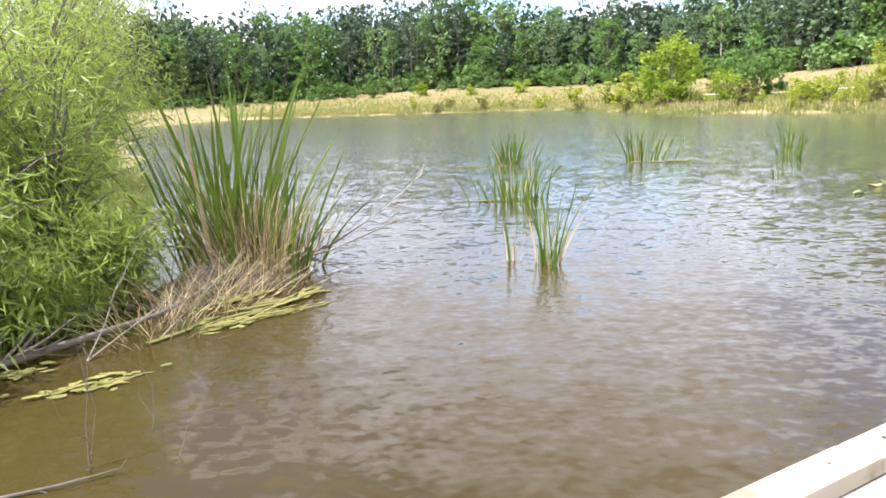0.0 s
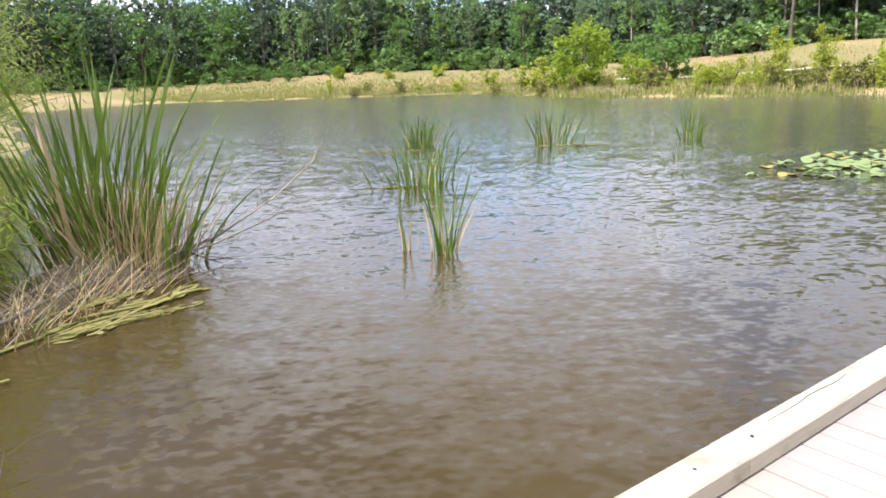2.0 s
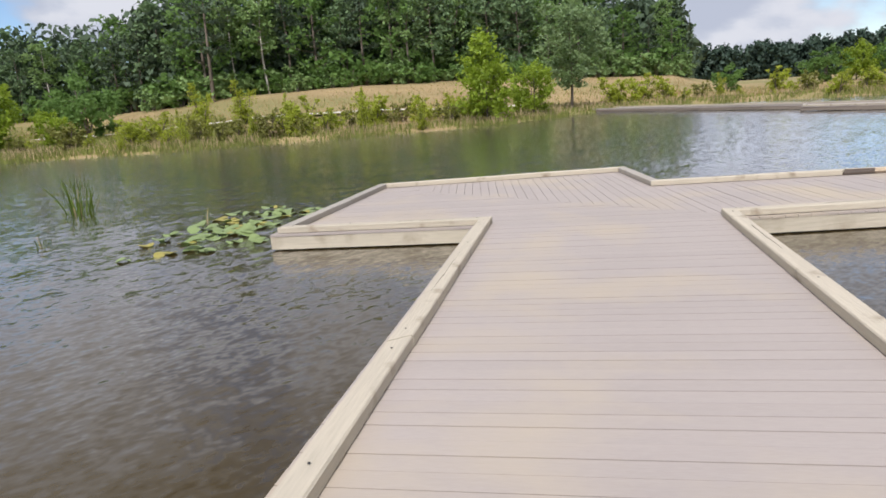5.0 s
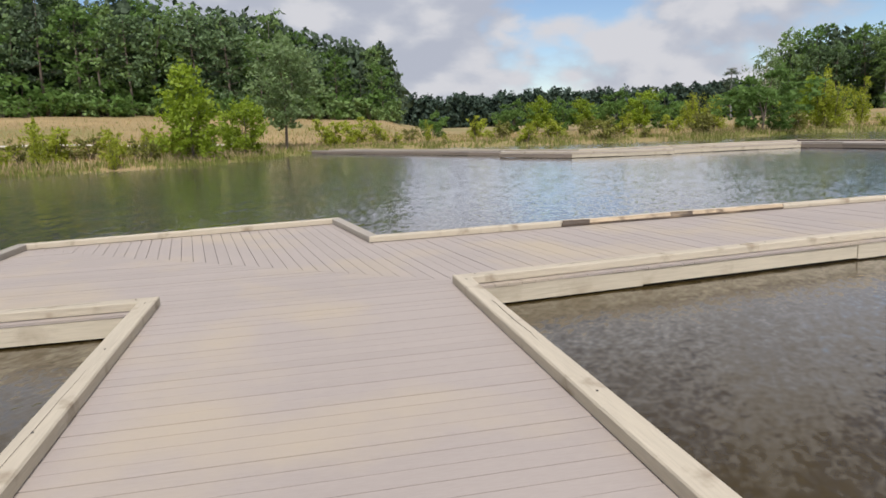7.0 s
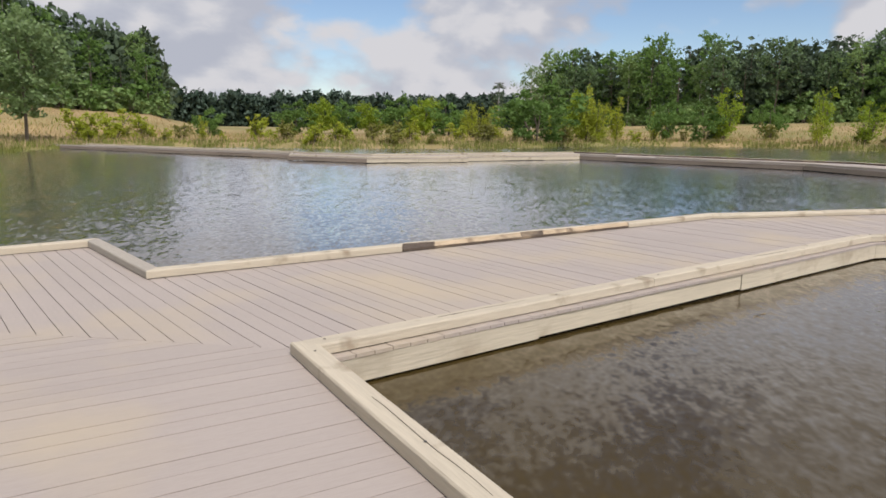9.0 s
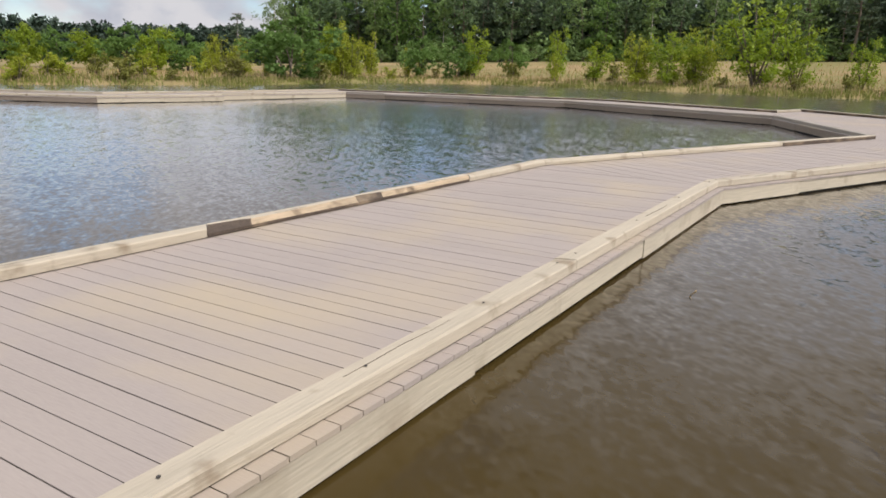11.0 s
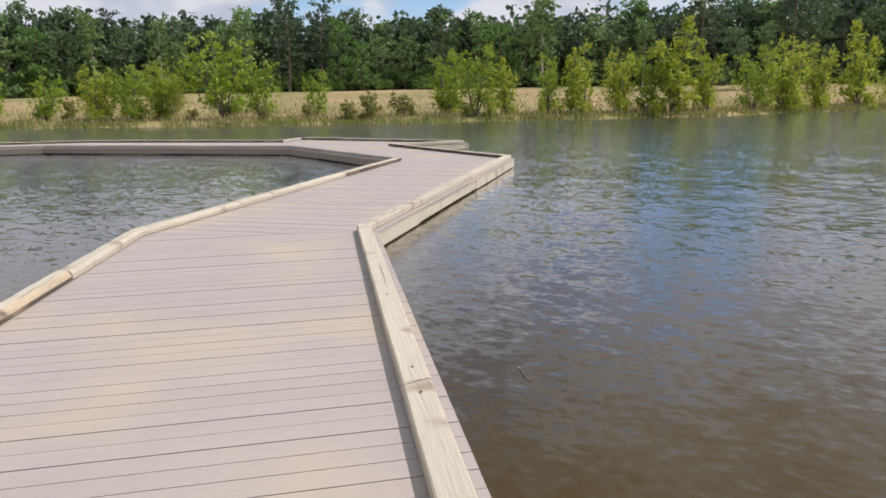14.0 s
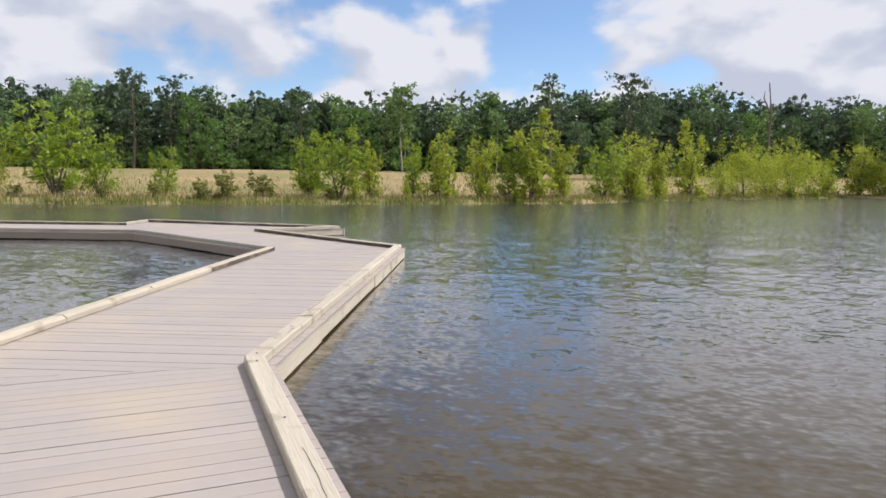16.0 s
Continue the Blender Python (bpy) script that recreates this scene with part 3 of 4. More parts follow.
sides(deck2, [("F", "J", [0, 0.43, 1], {"bolts": True, "cracks": 1, "fascia_breaks": [0, 0.23, 0.6, 1]})], R, RO)
deck3 = dock("boardwalk span with bleached boards and pale curbs")
float_under(deck3, [RO["J"], RO["M"], LO["L"], LO["I"]])
sides(deck3, [("I", "L", [0, 0.22, 0.42, 0.63, 1], {"specials": {3: {"inner": M_ROT_SHADE, "label": "dark-faced curb timber"}, 0: {"bevel": 0.035}, 1: {"bevel": 0.035}, 2: {"bevel": 0.035}}})], L, LO)
sides(deck3, [("J", "M", [0, 0.17, 0.55, 1], {"bolts": True, "cracks": 1})], R, RO)
deck4 = dock("boardwalk platform with bleached boards, curb faces darkened as shade")
float_under(deck4, [RO["M"], RO["S"], RO["P"], LO["T"], LO["L"]])
sides(deck4, [("L", "T", 3, {"material": M_CURB_GREY, "fascia": M_FASCIA_SHADED})], L, LO)
# inner faces turned from the sun get their shade as a dark colour
sides(deck4, [("M", "S", 3, {"inner": M_ROT_SHADE}), ("S", "N", 1, {}), ("N", "P1", 3, {"inner": M_ROT_SHADE}), ("P1", "P", 1, {})], R, RO)
deck5 = dock("boardwalk span with greyed timber sides")
float_under(deck5, [LO["T"], RO["P"], RO["Oo"], LO["O"]])
sides(deck5, [("T", "O", 4, {"material": M_CURB_GREY, "fascia": M_FASCIA_SHADED})], L, LO)
# shade of the inner face put into its colour
sides(deck5, [("P", "Oo", 4, {"inner": M_ROT_SHADE})], R, RO)
deck6 = dock("far boardwalk span with timber sides coloured brown as shade")
float_under(deck6, [LO["O"], RO["Oo"], RO["Qo"], LO["Q"]])
sides(deck6, [("O", "Q", 5, {"material": M_CURB_GREY, "fascia": M_FASCIA_SHADED, "specials": {1: {"inner": M_ROT_SHADE, "twist": 0.5}, 3: {"dz": -0.04}}})], L, LO)
# inner face coloured dark for shade here too
sides(deck6, [("Oo", "Qo", 6, {"inner": M_ROT_SHADE})], R, RO)
deck7 = dock("far boardwalk span with pale timber sides")
float_under(deck7, [LO["Q"], RO["Qo"], RO["R2o"], LO["Q2"]])
sides(deck7, [("Q", "Q2", 3, {}), ("Q2", "R2", 1, {}), ("R2", "R", 2, {}), ("R", "R0", 2, {"fascia": M_FASCIA_SHADED})], L, LO)
sides(deck7, [("Qo", "R2o", 3, {}), ("R2o", "Ro", 2, {}), ("Ro", "R0o", 2, {})], R, RO)
deck8 = dock("far boardwalk span reaching the grassy bank")
sides(deck8, [("R0", "R1", 1, {"material": M_CURB_GREY, "fascia": M_FASCIA_SHADED}), ("R1", "end", 9, {"material": M_CURB_GREY, "fascia": M_FASCIA_SHADED})], L, LO)
sides(deck8, [("R0o", "end", 9, {})], R, RO)


def way_of(a, b):
    return (b[0] - a[0], b[1] - a[1])

# ---- trees ----


def skeleton_tree(rng, h, low, wide, base, stems, limbs, shape):
    """Stems, limbs and the places where the foliage sits: (wood pieces, clump centres, clump radii)."""
    pieces, cen, rad = [], [], []
    for s in range(stems):
        ang = rng.uniform(0, 6.28)
        tall = h * (1.0 if s == 0 else rng.uniform(0.55, 0.95))
        spread = 0.0 if stems == 1 else wide * rng.uniform(0.2, 0.75)
        pts, rr = [], []
        sway = rng.normal(size=2) * 0.02 * h
        for k in range(7):
            u = k / 6
            pts.append(Vector((math.cos(ang) * spread * u + sway[0] * math.sin(u * 4), math.sin(ang) * spread * u + sway[1] * math.sin(u * 3), -0.15 + (tall * 0.95 + 0.15) * u)))
            rr.append(base * (1 - 0.86 * u) + 0.008)
        pieces.append(tube(pts, rr))
        n = max(limbs // stems, 3)
        for i in range(n):
            u = low / h + (1 - low / h) * (i + rng.uniform(0, 1)) / n
            u = min(u, 0.97)
            k = min(int(u * 6), 5)
            p = pts[k].lerp(pts[k + 1], u * 6 - k)
            v = (u - low / h) / (1 - low / h)
            if shape == "cone":
                reach = 1.05 - 0.85 * v
            elif shape == "pine":
                reach = (0.55 + 0.45 * math.sin(3.0 * v + 0.3)) * rng.uniform(0.5, 1.1)
            elif shape == "shoots":
                reach = 0.55 - 0.35 * v
            else:
                reach = math.sqrt(max(1 - (1.75 * v - 0.8) ** 2, 0.1)) * rng.uniform(0.75, 1.1)
            a = i * 2.4 + rng.uniform(-0.6, 0.6)
            rise = 0.12 if shape == "pine" else 0.45
            q = p + Vector((math.cos(a), math.sin(a), rise * rng.uniform(0.4, 1.3))) * wide * reach
            r = max(base * (1 - 0.86 * u) * 0.45, 0.01)
            pieces.append(tube([p, p.lerp(q, 0.5) + Vector((0, 0, -0.04 * wide)), q], [r, r * 0.6, r * 0.2], 3))
            size = wide * (0.36 if shape in ("round", "pine", "cone") else 0.26) * rng.uniform(0.65, 1.3)
            for w in (1.0, 0.55) if reach * wide > size * 1.2 else (0.8,):
                cen.append(p.lerp(q, w) + Vector(rng.normal(size=3)) * size * 0.25)
                rad.append(size * (0.7 + 0.3 * w))
        cen.append(pts[-1])
        rad.append(wide * 0.2)
    return pieces, np.array(cen), np.array(rad)


def make_tree(name, label, category, group, seed, h, low, wide, shape, leaf, bark, limbs, leaves, size, base, stems=1, slim=0.55, droop=0.0, squash=0.8, ragged=(0.3, 0.68)):
    """A tree or bush: stems with limbs, and uneven clumps of leaves round the limbs."""
    rng = np.random.default_rng(seed)
    t = thing(name, label, category, group)
    pieces, cen, rad = skeleton_tree(rng, h, low, wide, base, stems, limbs, shape)
    part("trunk", raw_mesh("trunk", *joined(pieces), bark, smooth=True), t)
    # each clump is broken up into small sprays
    sub = 7
    c = np.repeat(cen, sub, 0) + unit(rng.normal(size=(len(cen) * sub, 3))) * (np.repeat(rad, sub) * rng.uniform(0.2, 0.95, len(cen) * sub))[:, None] * np.array([1, 1, squash])
    keep = c[:, 2] > 0.05
    c, r2 = c[keep], (np.repeat(rad, sub) * rng.uniform(*ragged, len(cen) * sub))[keep]
    per = max(int(leaves / len(c)), 3)
    v, f = leaf_cloud(rng, c, r2, per, size, slim, droop, squash)
    part("crown", raw_mesh("crown", v, f, leaf), t)
    t["height"] = h
    return t


def copy_scaled(t, m):
    ob = copy_thing(t, Matrix.Identity(4))
    ob.matrix_basis = m
    return ob


def plant(trees, used, k, x, y, tall, turn, sink=0.05, wide=1.0, label=""):
    t = trees[k]
    s = tall / t["height"]
    m = Matrix.LocRotScale((x, y, zg(x, y) - sink), Euler((0, 0, turn)), (s * wide, s * wide, s))
    if k in used:
        ob = copy_scaled(t, m)
    else:
        used.add(k)
        ob = t
        t.matrix_basis = m
    if label:
        tagged(ob, label)
    return ob


WE, WG = "wood edge", "wood edge trees"
FOREST = [
    make_tree("pine_tree", "tall dark pine with a bare trunk at the wood's edge", "tree", WG, 11, 17, 6.5, 3.0, "pine", M_PINE_AND_SHADE, M_BARK, 18, 1700, 0.25, 0.24, slim=0.45, squash=0.55),
    make_tree("pine_tree", "tall dark pine with a bare trunk at the wood's edge", "tree", WG, 12, 17, 5.0, 3.2, "pine", M_PINE_AND_SHADE, M_BARK, 20, 1800, 0.25, 0.22, slim=0.45, squash=0.55),
    make_tree("broadleaf_tree", "tall green broadleaf tree at the wood's edge", "tree", WG, 13, 14, 0.8, 3.6, "round", M_LEAF, M_BARK, 30, 1950, 0.265, 0.2),
    make_tree("broadleaf_tree", "tall green broadleaf tree at the wood's edge", "tree", WG, 14, 14, 0.8, 3.1, "round", M_DEEP, M_BARK, 32, 1950, 0.265, 0.2),
    make_tree("broadleaf_tree", "tall green broadleaf tree at the wood's edge", "tree", WG, 15, 14, 4.5, 3.2, "round", M_DEEP, M_BARK, 28, 1900, 0.26, 0.18),
    make_tree("broadleaf_tree", "slender green tree with pale trunk at the wood's edge", "tree", WG, 16, 15, 6.0, 2.4, "round", M_LEAF, M_PALE, 26, 1900, 0.25, 0.14),
    make_tree("broadleaf_tree", "tall green broadleaf tree at the wood's edge", "tree", WG, 17, 14, 1.0, 3.4, "round", M_BUSH, M_BARK, 30, 1950, 0.265, 0.2),
]
BUSHES = [
    make_tree("bush", "dense green bush in front of the wood", "bush", "wood edge bushes", 21, 3.0, 0.1, 1.9, "round", M_BUSH, M_BARK, 12, 600, 0.22, 0.05, 3),
    make_tree("bush", "dense green bush in front of the wood", "bush", "wood edge bushes", 22, 2.6, 0.1, 1.6, "round", M_LEAF, M_BARK, 12, 560, 0.21, 0.05, 3),
]
f_used, b_used = set(), set()
rng = np.random.default_rng(7)


def wood_row(a0, a1, step, back, pines, tall=(0.75, 1.05)):
    az = a0
    while az < a1:
        a = (az + 180) % 360 - 180
        R_, H_, T_ = np.interp(a, W_AZ, W_R), np.interp(a, W_AZ, W_H), np.interp(a, W_AZ, W_T)
        r = R_ + back + rng.uniform(-1.8, 1.8)
        x, y = r * math.sin(radians(a)), r * math.cos(radians(a))
        k = int(rng.integers(0, 2)) if rng.random() < pines else int(rng.integers(2, 7))
        plant(FOREST, f_used, k, x, y, T_ * rng.uniform(*tall), rng.uniform(0, 6.28), wide=rng.uniform(0.85, 1.25))
        az += math.degrees(step / r) * rng.uniform(0.7, 1.3)


wood_row(-38, 20, 4.6, 1.5, 0.28, (0.6, 0.95))
wood_row(-38, 21, 5.8, 6.5, 0.4, (0.8, 1.1))
wood_row(21, 63, 3.6, 1.5, 0.1, (0.65, 0.98))
wood_row(21, 62, 5.2, 6.5, 0.3, (0.85, 1.12))
wood_row(93, 128, 4.0, 1.0, 0.1, (0.7, 1.0))
wood_row(94, 128, 5.4, 6.5, 0.25, (0.85, 1.1))
wood_row(128, 196, 3.8, 1.0, 0.2, (0.55, 0.86))
wood_row(128, 196, 5.6, 6.5, 0.45, (0.72, 1.03))


def bush_row(a0, a1, step, back, tall):
    az = a0
    while az < a1:
        a = (az + 180) % 360 - 180
        r = np.interp(a, W_AZ, W_R) + back + rng.uniform(-1.5, 1.5)
        x, y = r * math.sin(radians(a)), r * math.cos(radians(a))
        plant(BUSHES, b_used, int(rng.integers(0, 2)), x, y, rng.uniform(*tall), rng.uniform(0, 6.28), wide=rng.uniform(0.9, 1.5))
        az += math.degrees(step / r) * rng.uniform(0.6, 1.4)


bush_row(-34, 22, 5.5, -2.5, (1.8, 4.2))
bush_row(22, 63, 2.4, -1.5, (1.6, 3.4))
bush_row(22, 63, 3.2, 3.5, (3.0, 5.5))
bush_row(-36, 22, 3.8, 3.0, (2.6, 5.5))
bush_row(-36, 24, 5.0, 11.0, (4.0, 6.0))
bush_row(-34, 16, 4.5, -7.0, (0.9, 2.0))
bush_row(94, 195, 3.6, 3.0, (2.6, 5.0))
bush_row(94, 128, 5.0, -3.0, (1.5, 3.4))
bush_row(128, 195, 6.0, -2.5, (1.2, 3.0))


def far_wood(name, label, a0, a1, r0, r1, count, tall, seed, leaf, size, per, lower=1.0):
    """Woods behind the edge, in one piece."""
    g = np.random.default_rng(seed)
    az = g.uniform(a0, a1, count)
    a = (az + 180) % 360 - 180
    rr = (np.interp(a, W_AZ, W_R) + g.uniform(r0, r1, count)) if r0 < 100 else g.uniform(r0, r1, count)
    tt = (np.interp(a, W_AZ, W_T) if tall is None else np.full(count, tall)) * g.uniform(0.75, 1.08, count) * lower
    x, y = rr * np.sin(np.radians(az)), rr * np.cos(np.radians(az))
    z = ground_z(x, y)
    cen, spr = [], []
    for i in range(count):
        m = 16
        u = 0.02 + 0.98 * g.uniform(0, 1, m) ** 1.25
        w = (0.22 * tt[i]) * np.sqrt(np.clip(1 - (2 * u - 0.9) ** 2 * 0.9, 0.05, 1))
        b = g.uniform(0, 6.28, m)
        cen.append(np.stack([x[i] + w * np.cos(b), y[i] + w * np.sin(b), z[i] + tt[i] * u], 1))
        spr.append(np.full(m, 0.13 * tt[i]))
    v, f = leaf_cloud(g, np.concatenate(cen), np.concatenate(spr), per, size, 0.6)
    ob = new(name, raw_mesh(name, v, f, leaf))
    return tagged(ob, label, "woods", kind="stuff")


# the dark leaf colour paints the shade in the gaps between the edge trees
far_wood("woods", "dense green woodland behind the pond meadow, darkened as shade", -40, 63, 6, 24, 760, None, 31, M_PINE_AND_SHADE, 0.6, 10)
far_wood("woods", "dense green woodland behind the pond meadow, darkened as shade", 93, 198, 6, 24, 760, None, 32, M_PINE_AND_SHADE, 0.6, 10, 0.9)
far_wood("woods", "dark far wood along the horizon", 55, 97, 330, 390, 520, 15.5, 33, M_FARWOOD, 0.95, 16)
far_wood("woods", "woodland behind the near bank", 198, 320, 0, 30, 150, 14, 34, M_DEEP, 0.8, 8)

# shore trees: eye from which the bearing was taken, bearing, metres behind the water's edge, height, kind, width
SHORE = [
    make_tree("young_tree", "bright yellow-green young tree on the pond bank", "tree", "shore trees", 41, 6.0, 0.15, 1.75, "cone", M_YOUNG, M_BARK, 54, 5200, 0.135, 0.07, squash=1.0),
    make_tree("young_tree", "bright yellow-green rounded young tree on the bank", "tree", "shore trees", 42, 5.0, 0.2, 2.0, "round", M_YOUNG, M_BARK, 30, 4800, 0.14, 0.07, 2, squash=1.0),
    make_tree("willow_shrub", "feathery yellow-green willow on the pond bank", "shrub", "shore shrubs", 43, 5.0, 0.35, 1.7, "shoots", M_WILLOW, M_BARK, 84, 2900, 0.135, 0.045, 9, 0.3, 0.6, 1.7),
    make_tree("willow_shrub", "feathery yellow-green willow on the pond bank", "shrub", "shore shrubs", 44, 5.0, 0.25, 1.35, "shoots", M_WILLOW, M_BARK, 66, 2600, 0.135, 0.04, 7, 0.3, 0.6, 1.8),
    make_tree("young_tree", "grey-green young tree with a clear stem on the bank", "tree", "shore trees", 45, 8.2, 2.1, 2.3, "round", M_GREYLEAF, M_BARK, 40, 5600, 0.145, 0.11),
    make_tree("shrub", "green leafy shrub on the pond bank", "shrub", "shore shrubs", 46, 4.0, 0.2, 1.9, "round", M_BUSH, M_BARK, 26, 3200, 0.14, 0.06, 3),
    make_tree("low_shrub", "low green shrub among the shore grass", "shrub", "shore shrubs", 47, 1.8, 0.05, 0.9, "shoots", M_WILLOW, M_BARK, 26, 800, 0.105, 0.02, 6, 0.35, 0.2, 1.0),
]
SHORE += [
    make_tree("willow_shrub", "feathery yellow-green willow on the pond bank", "shrub", "shore shrubs", 48, 5.0, 0.3, 1.2, "shoots", M_WILLOW, M_BARK, 44, 2500, 0.135, 0.04, 4, 0.3, 0.6, 1.9),
    make_tree("willow_shrub", "thin feathery willow on the pond bank", "shrub", "shore shrubs", 49, 5.0, 0.6, 1.6, "shoots", M_YOUNG, M_BARK, 50, 2400, 0.125, 0.04, 6, 0.35, 0.5, 1.4),
]
SHORE += [
    make_tree("low_shrub", "low dull olive scrub among the shore grass", "shrub", "shore shrubs", 50, 1.8, 0.05, 1.0, "shoots", M_SCRUB, M_BARK, 30, 900, 0.10, 0.02, 7, 0.4, 0.1, 1.0),
    make_tree("willow_shrub", "full rounded yellow-green willow on the pond bank", "shrub", "shore shrubs", 56, 5.0, 0.2, 2.3, "round", M_WILLOW, M_BARK, 40, 4600, 0.125, 0.05, 4, 0.32, 0.5, 1.1),
]
s_used = set()
E4, E7, E11, E16 = (-8.8, -4.4), (-6.1, -2.65), (-2.15, -0.6), (2.2, -1.5)
ROW = [
    (E4, 11.2, 9, 5.4, 1, 0.95), (E4, 7.0, 6, 2.6, 6, 1.5), (E4, 9.0, 8, 3.0, 6, 1.4), (E4, 17.4, 22, 5.6, 5, 0.9), (E4, 15.2, 14, 3.0, 1, 1.0), (E4, 22.0, 9, 2.2, 6, 1.2),
    (E4, 25.5, 12, 3.4, 3, 1.2), (E4, 28.5, 16, 3.6, 3, 1.3), (E4, 33.0, 4, 2.4, 6, 1.2), (E4, 38.5, 4, 2.2, 6, 1.1), (E4, 20.5, 3, 1.8, 6, 1.4),
    (E4, 47.5, 1.5, 5.4, 0, 0.95), (E4, 51.2, 3.0, 3.2, 1, 0.9), (E4, 54.2, 5.0, 8.6, 4, 1.0), (E7, 57.5, 5, 2.4, 6, 1.3), (E7, 59.5, 5, 2.6, 6, 1.2), (E7, 61.5, 6, 2.2, 6, 1.2),
    (E7, 66.0, 20, 2.8, 5, 0.9), (E7, 69.5, 14, 2.2, 6, 1.2), (E7, 72.5, 46, 4.0, 5, 1.0), (E7, 74.5, 50, 4.4, 1, 0.9), (E7, 76.5, 52, 4.5, 5, 0.9), (E7, 78.5, 48, 4.2, 1, 1.0), (E7, 80.6, 44, 4.6, 5, 0.9),
    (E7, 82.6, 40, 4.6, 1, 0.9), (E7, 84.6, 34, 4.4, 5, 0.9), (E7, 86.4, 24, 3.6, 2, 1.0), (E7, 88.0, 12, 3.4, 2, 1.1), (E7, 91.3, 2.5, 4.9, 5, 1.15), (E7, 94.5, 6, 4.6, 0, 0.8), (E7, 96.0, 3, 3.8, 2, 1.0),
    (E11, 97.3, 4, 4.6, 3, 1.0), (E11, 99.5, 6, 4.4, 3, 0.9), (E11, 103.5, 4, 3.6, 5, 0.8), (E11, 106.4, 2.5, 3.4, 5, 0.8), (E11, 107.8, 2.5, 4.6, 3, 0.9), (E11, 111.0, 10, 3.2, 5, 0.7), (E11, 114.5, 9, 4.6, 3, 0.8),
    (E11, 117.5, 4, 3.4, 2, 1.2), (E11, 120.5, 3, 4.2, 2, 1.2), (E11, 122.8, 3, 4.4, 2, 1.3), (E11, 125.0, 5, 3.6, 2, 1.0), (E11, 129.2, 4, 6.2, 2, 1.15), (E11, 131.8, 4.5, 4.6, 3, 1.0), (E11, 136.0, 3.5, 3.6, 3, 0.9),
    (E16, 127.0, 5, 4.2, 2, 1.1), (E16, 152.0, 2.5, 5.2, 2, 1.1), (E16, 149.6, 6, 4.6, 3, 0.9), (E16, 154.6, 3, 4.0, 3, 1.0), (E16, 158.0, 3.5, 4.6, 3, 0.8), (E16, 160.4, 2.5, 5.8, 3, 1.0), (E16, 163.6, 2.5, 5.0, 2, 0.9),
    (E16, 165.8, 2.5, 5.4, 3, 0.9), (E16, 167.7, 2.0, 6.6, 3, 1.15), (E16, 170.3, 2.5, 5.4, 3, 0.9), (E16, 173.5, 2.5, 5.0, 2, 1.0), (E16, 175.6, 2.5, 5.6, 2, 1.0), (E16, 177.6, 2.5, 6.0, 2, 0.9),
    (E16, 180.2, 2.5, 7.2, 3, 1.05), (E16, 182.3, 3, 4.0, 2, 1.1), (E16, 184.0, 3, 6.0, 2, 1.0), (E16, 187.0, 3, 6.2, 2, 1.05), (E16, 189.4, 3, 6.0, 3, 1.0), (E16, 191.5, 3, 7.0, 2, 1.1), (E16, 194.0, 3, 6.5, 2, 1.1), (E16, 197.0, 3, 6.5, 2, 1.1), (E16, 185.5, 3, 5.0, 10, 1.0), (E16, 188.3, 4, 5.4, 10, 1.0), (E16, 192.8, 3, 6.0, 10, 1.1), (E16, 195.5, 3, 6.2, 10, 1.1),
    (E4, 0.0, 30, 2.2, 6, 1.4), (E4, -4.0, 30, 2.0, 6, 1.4), (E4, -8.0, 32, 2.4, 1, 1.0), (E4, -12.0, 34, 2.4, 5, 1.0), (E4, -16.0, 36, 2.6, 5, 1.1), (E4, 4.0, 22, 2.4, 6, 1.3),
]
for eye, bearing, extra, tall, k, wide in ROW:
    sx, sy = beyond_shore(eye, bearing, extra)
    k = {2: (2, 10, 8), 3: (3, 7, 8)}.get(k, (k, k, k))[int(rng.integers(0, 3))]
    plant(SHORE, s_used, k, sx, sy, tall * rng.uniform(0.98, 1.2), rng.uniform(0, 6.28), wide=wide * (0.85 if k == 10 else 1.18))

# low scrub scattered along the bank
for a0, a1, step in ((-14, 8, 1.6), (8, 46, 1.1), (57, 90, 1.7), (92, 150, 2.4), (150, 198, 2.8)):
    az = a0
    while az < a1:
        sx, sy = beyond_shore((0, 0), az, rng.uniform(0.4, 7.0))
        k = int(rng.choice([6, 6, 9, 9, 9, 7]))
        plant(SHORE, s_used, k, sx, sy, rng.uniform(0.8, 2.1) if k != 7 else rng.uniform(1.6, 3.0), rng.uniform(0, 6.28), wide=rng.uniform(1.0, 1.7) if k != 7 else 1.0)
        az += step * rng.uniform(0.4, 1.6)

# single trees that stand above the wood
for bearing, dist, tall, k, note in ((22.6, 93, 17.5, 0, "tall lone pine above the wood with a bare pale trunk"), (168.4, 112, 16.3, 0, "tall lone pine rising above the wood"), (174.5, 116, 17.4, 1, "broad dark pine rising above the wood"),
                                     (136.1, 112, 14.8, 1, "broad dark pine rising above the wood"), (138.9, 114, 14.4, 0, "broad dark pine rising above the wood"),
                                     (148.2, 115, 13.6, 1, "broad dark pine at the wood's edge"), (156.4, 116, 14.2, 5, "slender tree rising above the wood"), (194.0, 128, 18.0, 0, "tall spreading pine rising above the wood"), (89.6, 290, 19.0, 1, "far dark pine above the horizon wood")):
    plant(FOREST, f_used, k, dist * math.sin(radians(bearing)), dist * math.cos(radians(bearing)), tall, bearing, wide=1.2, label=note)

# half-bare grey tree where the wood begins
sparse = make_tree("sparse_tree", "half-bare grey tree at the end of the wood", "tree", "", 60, 13, 2.5, 2.8, "round", M_GREYLEAF, M_PALE, 44, 700, 0.2, 0.16)
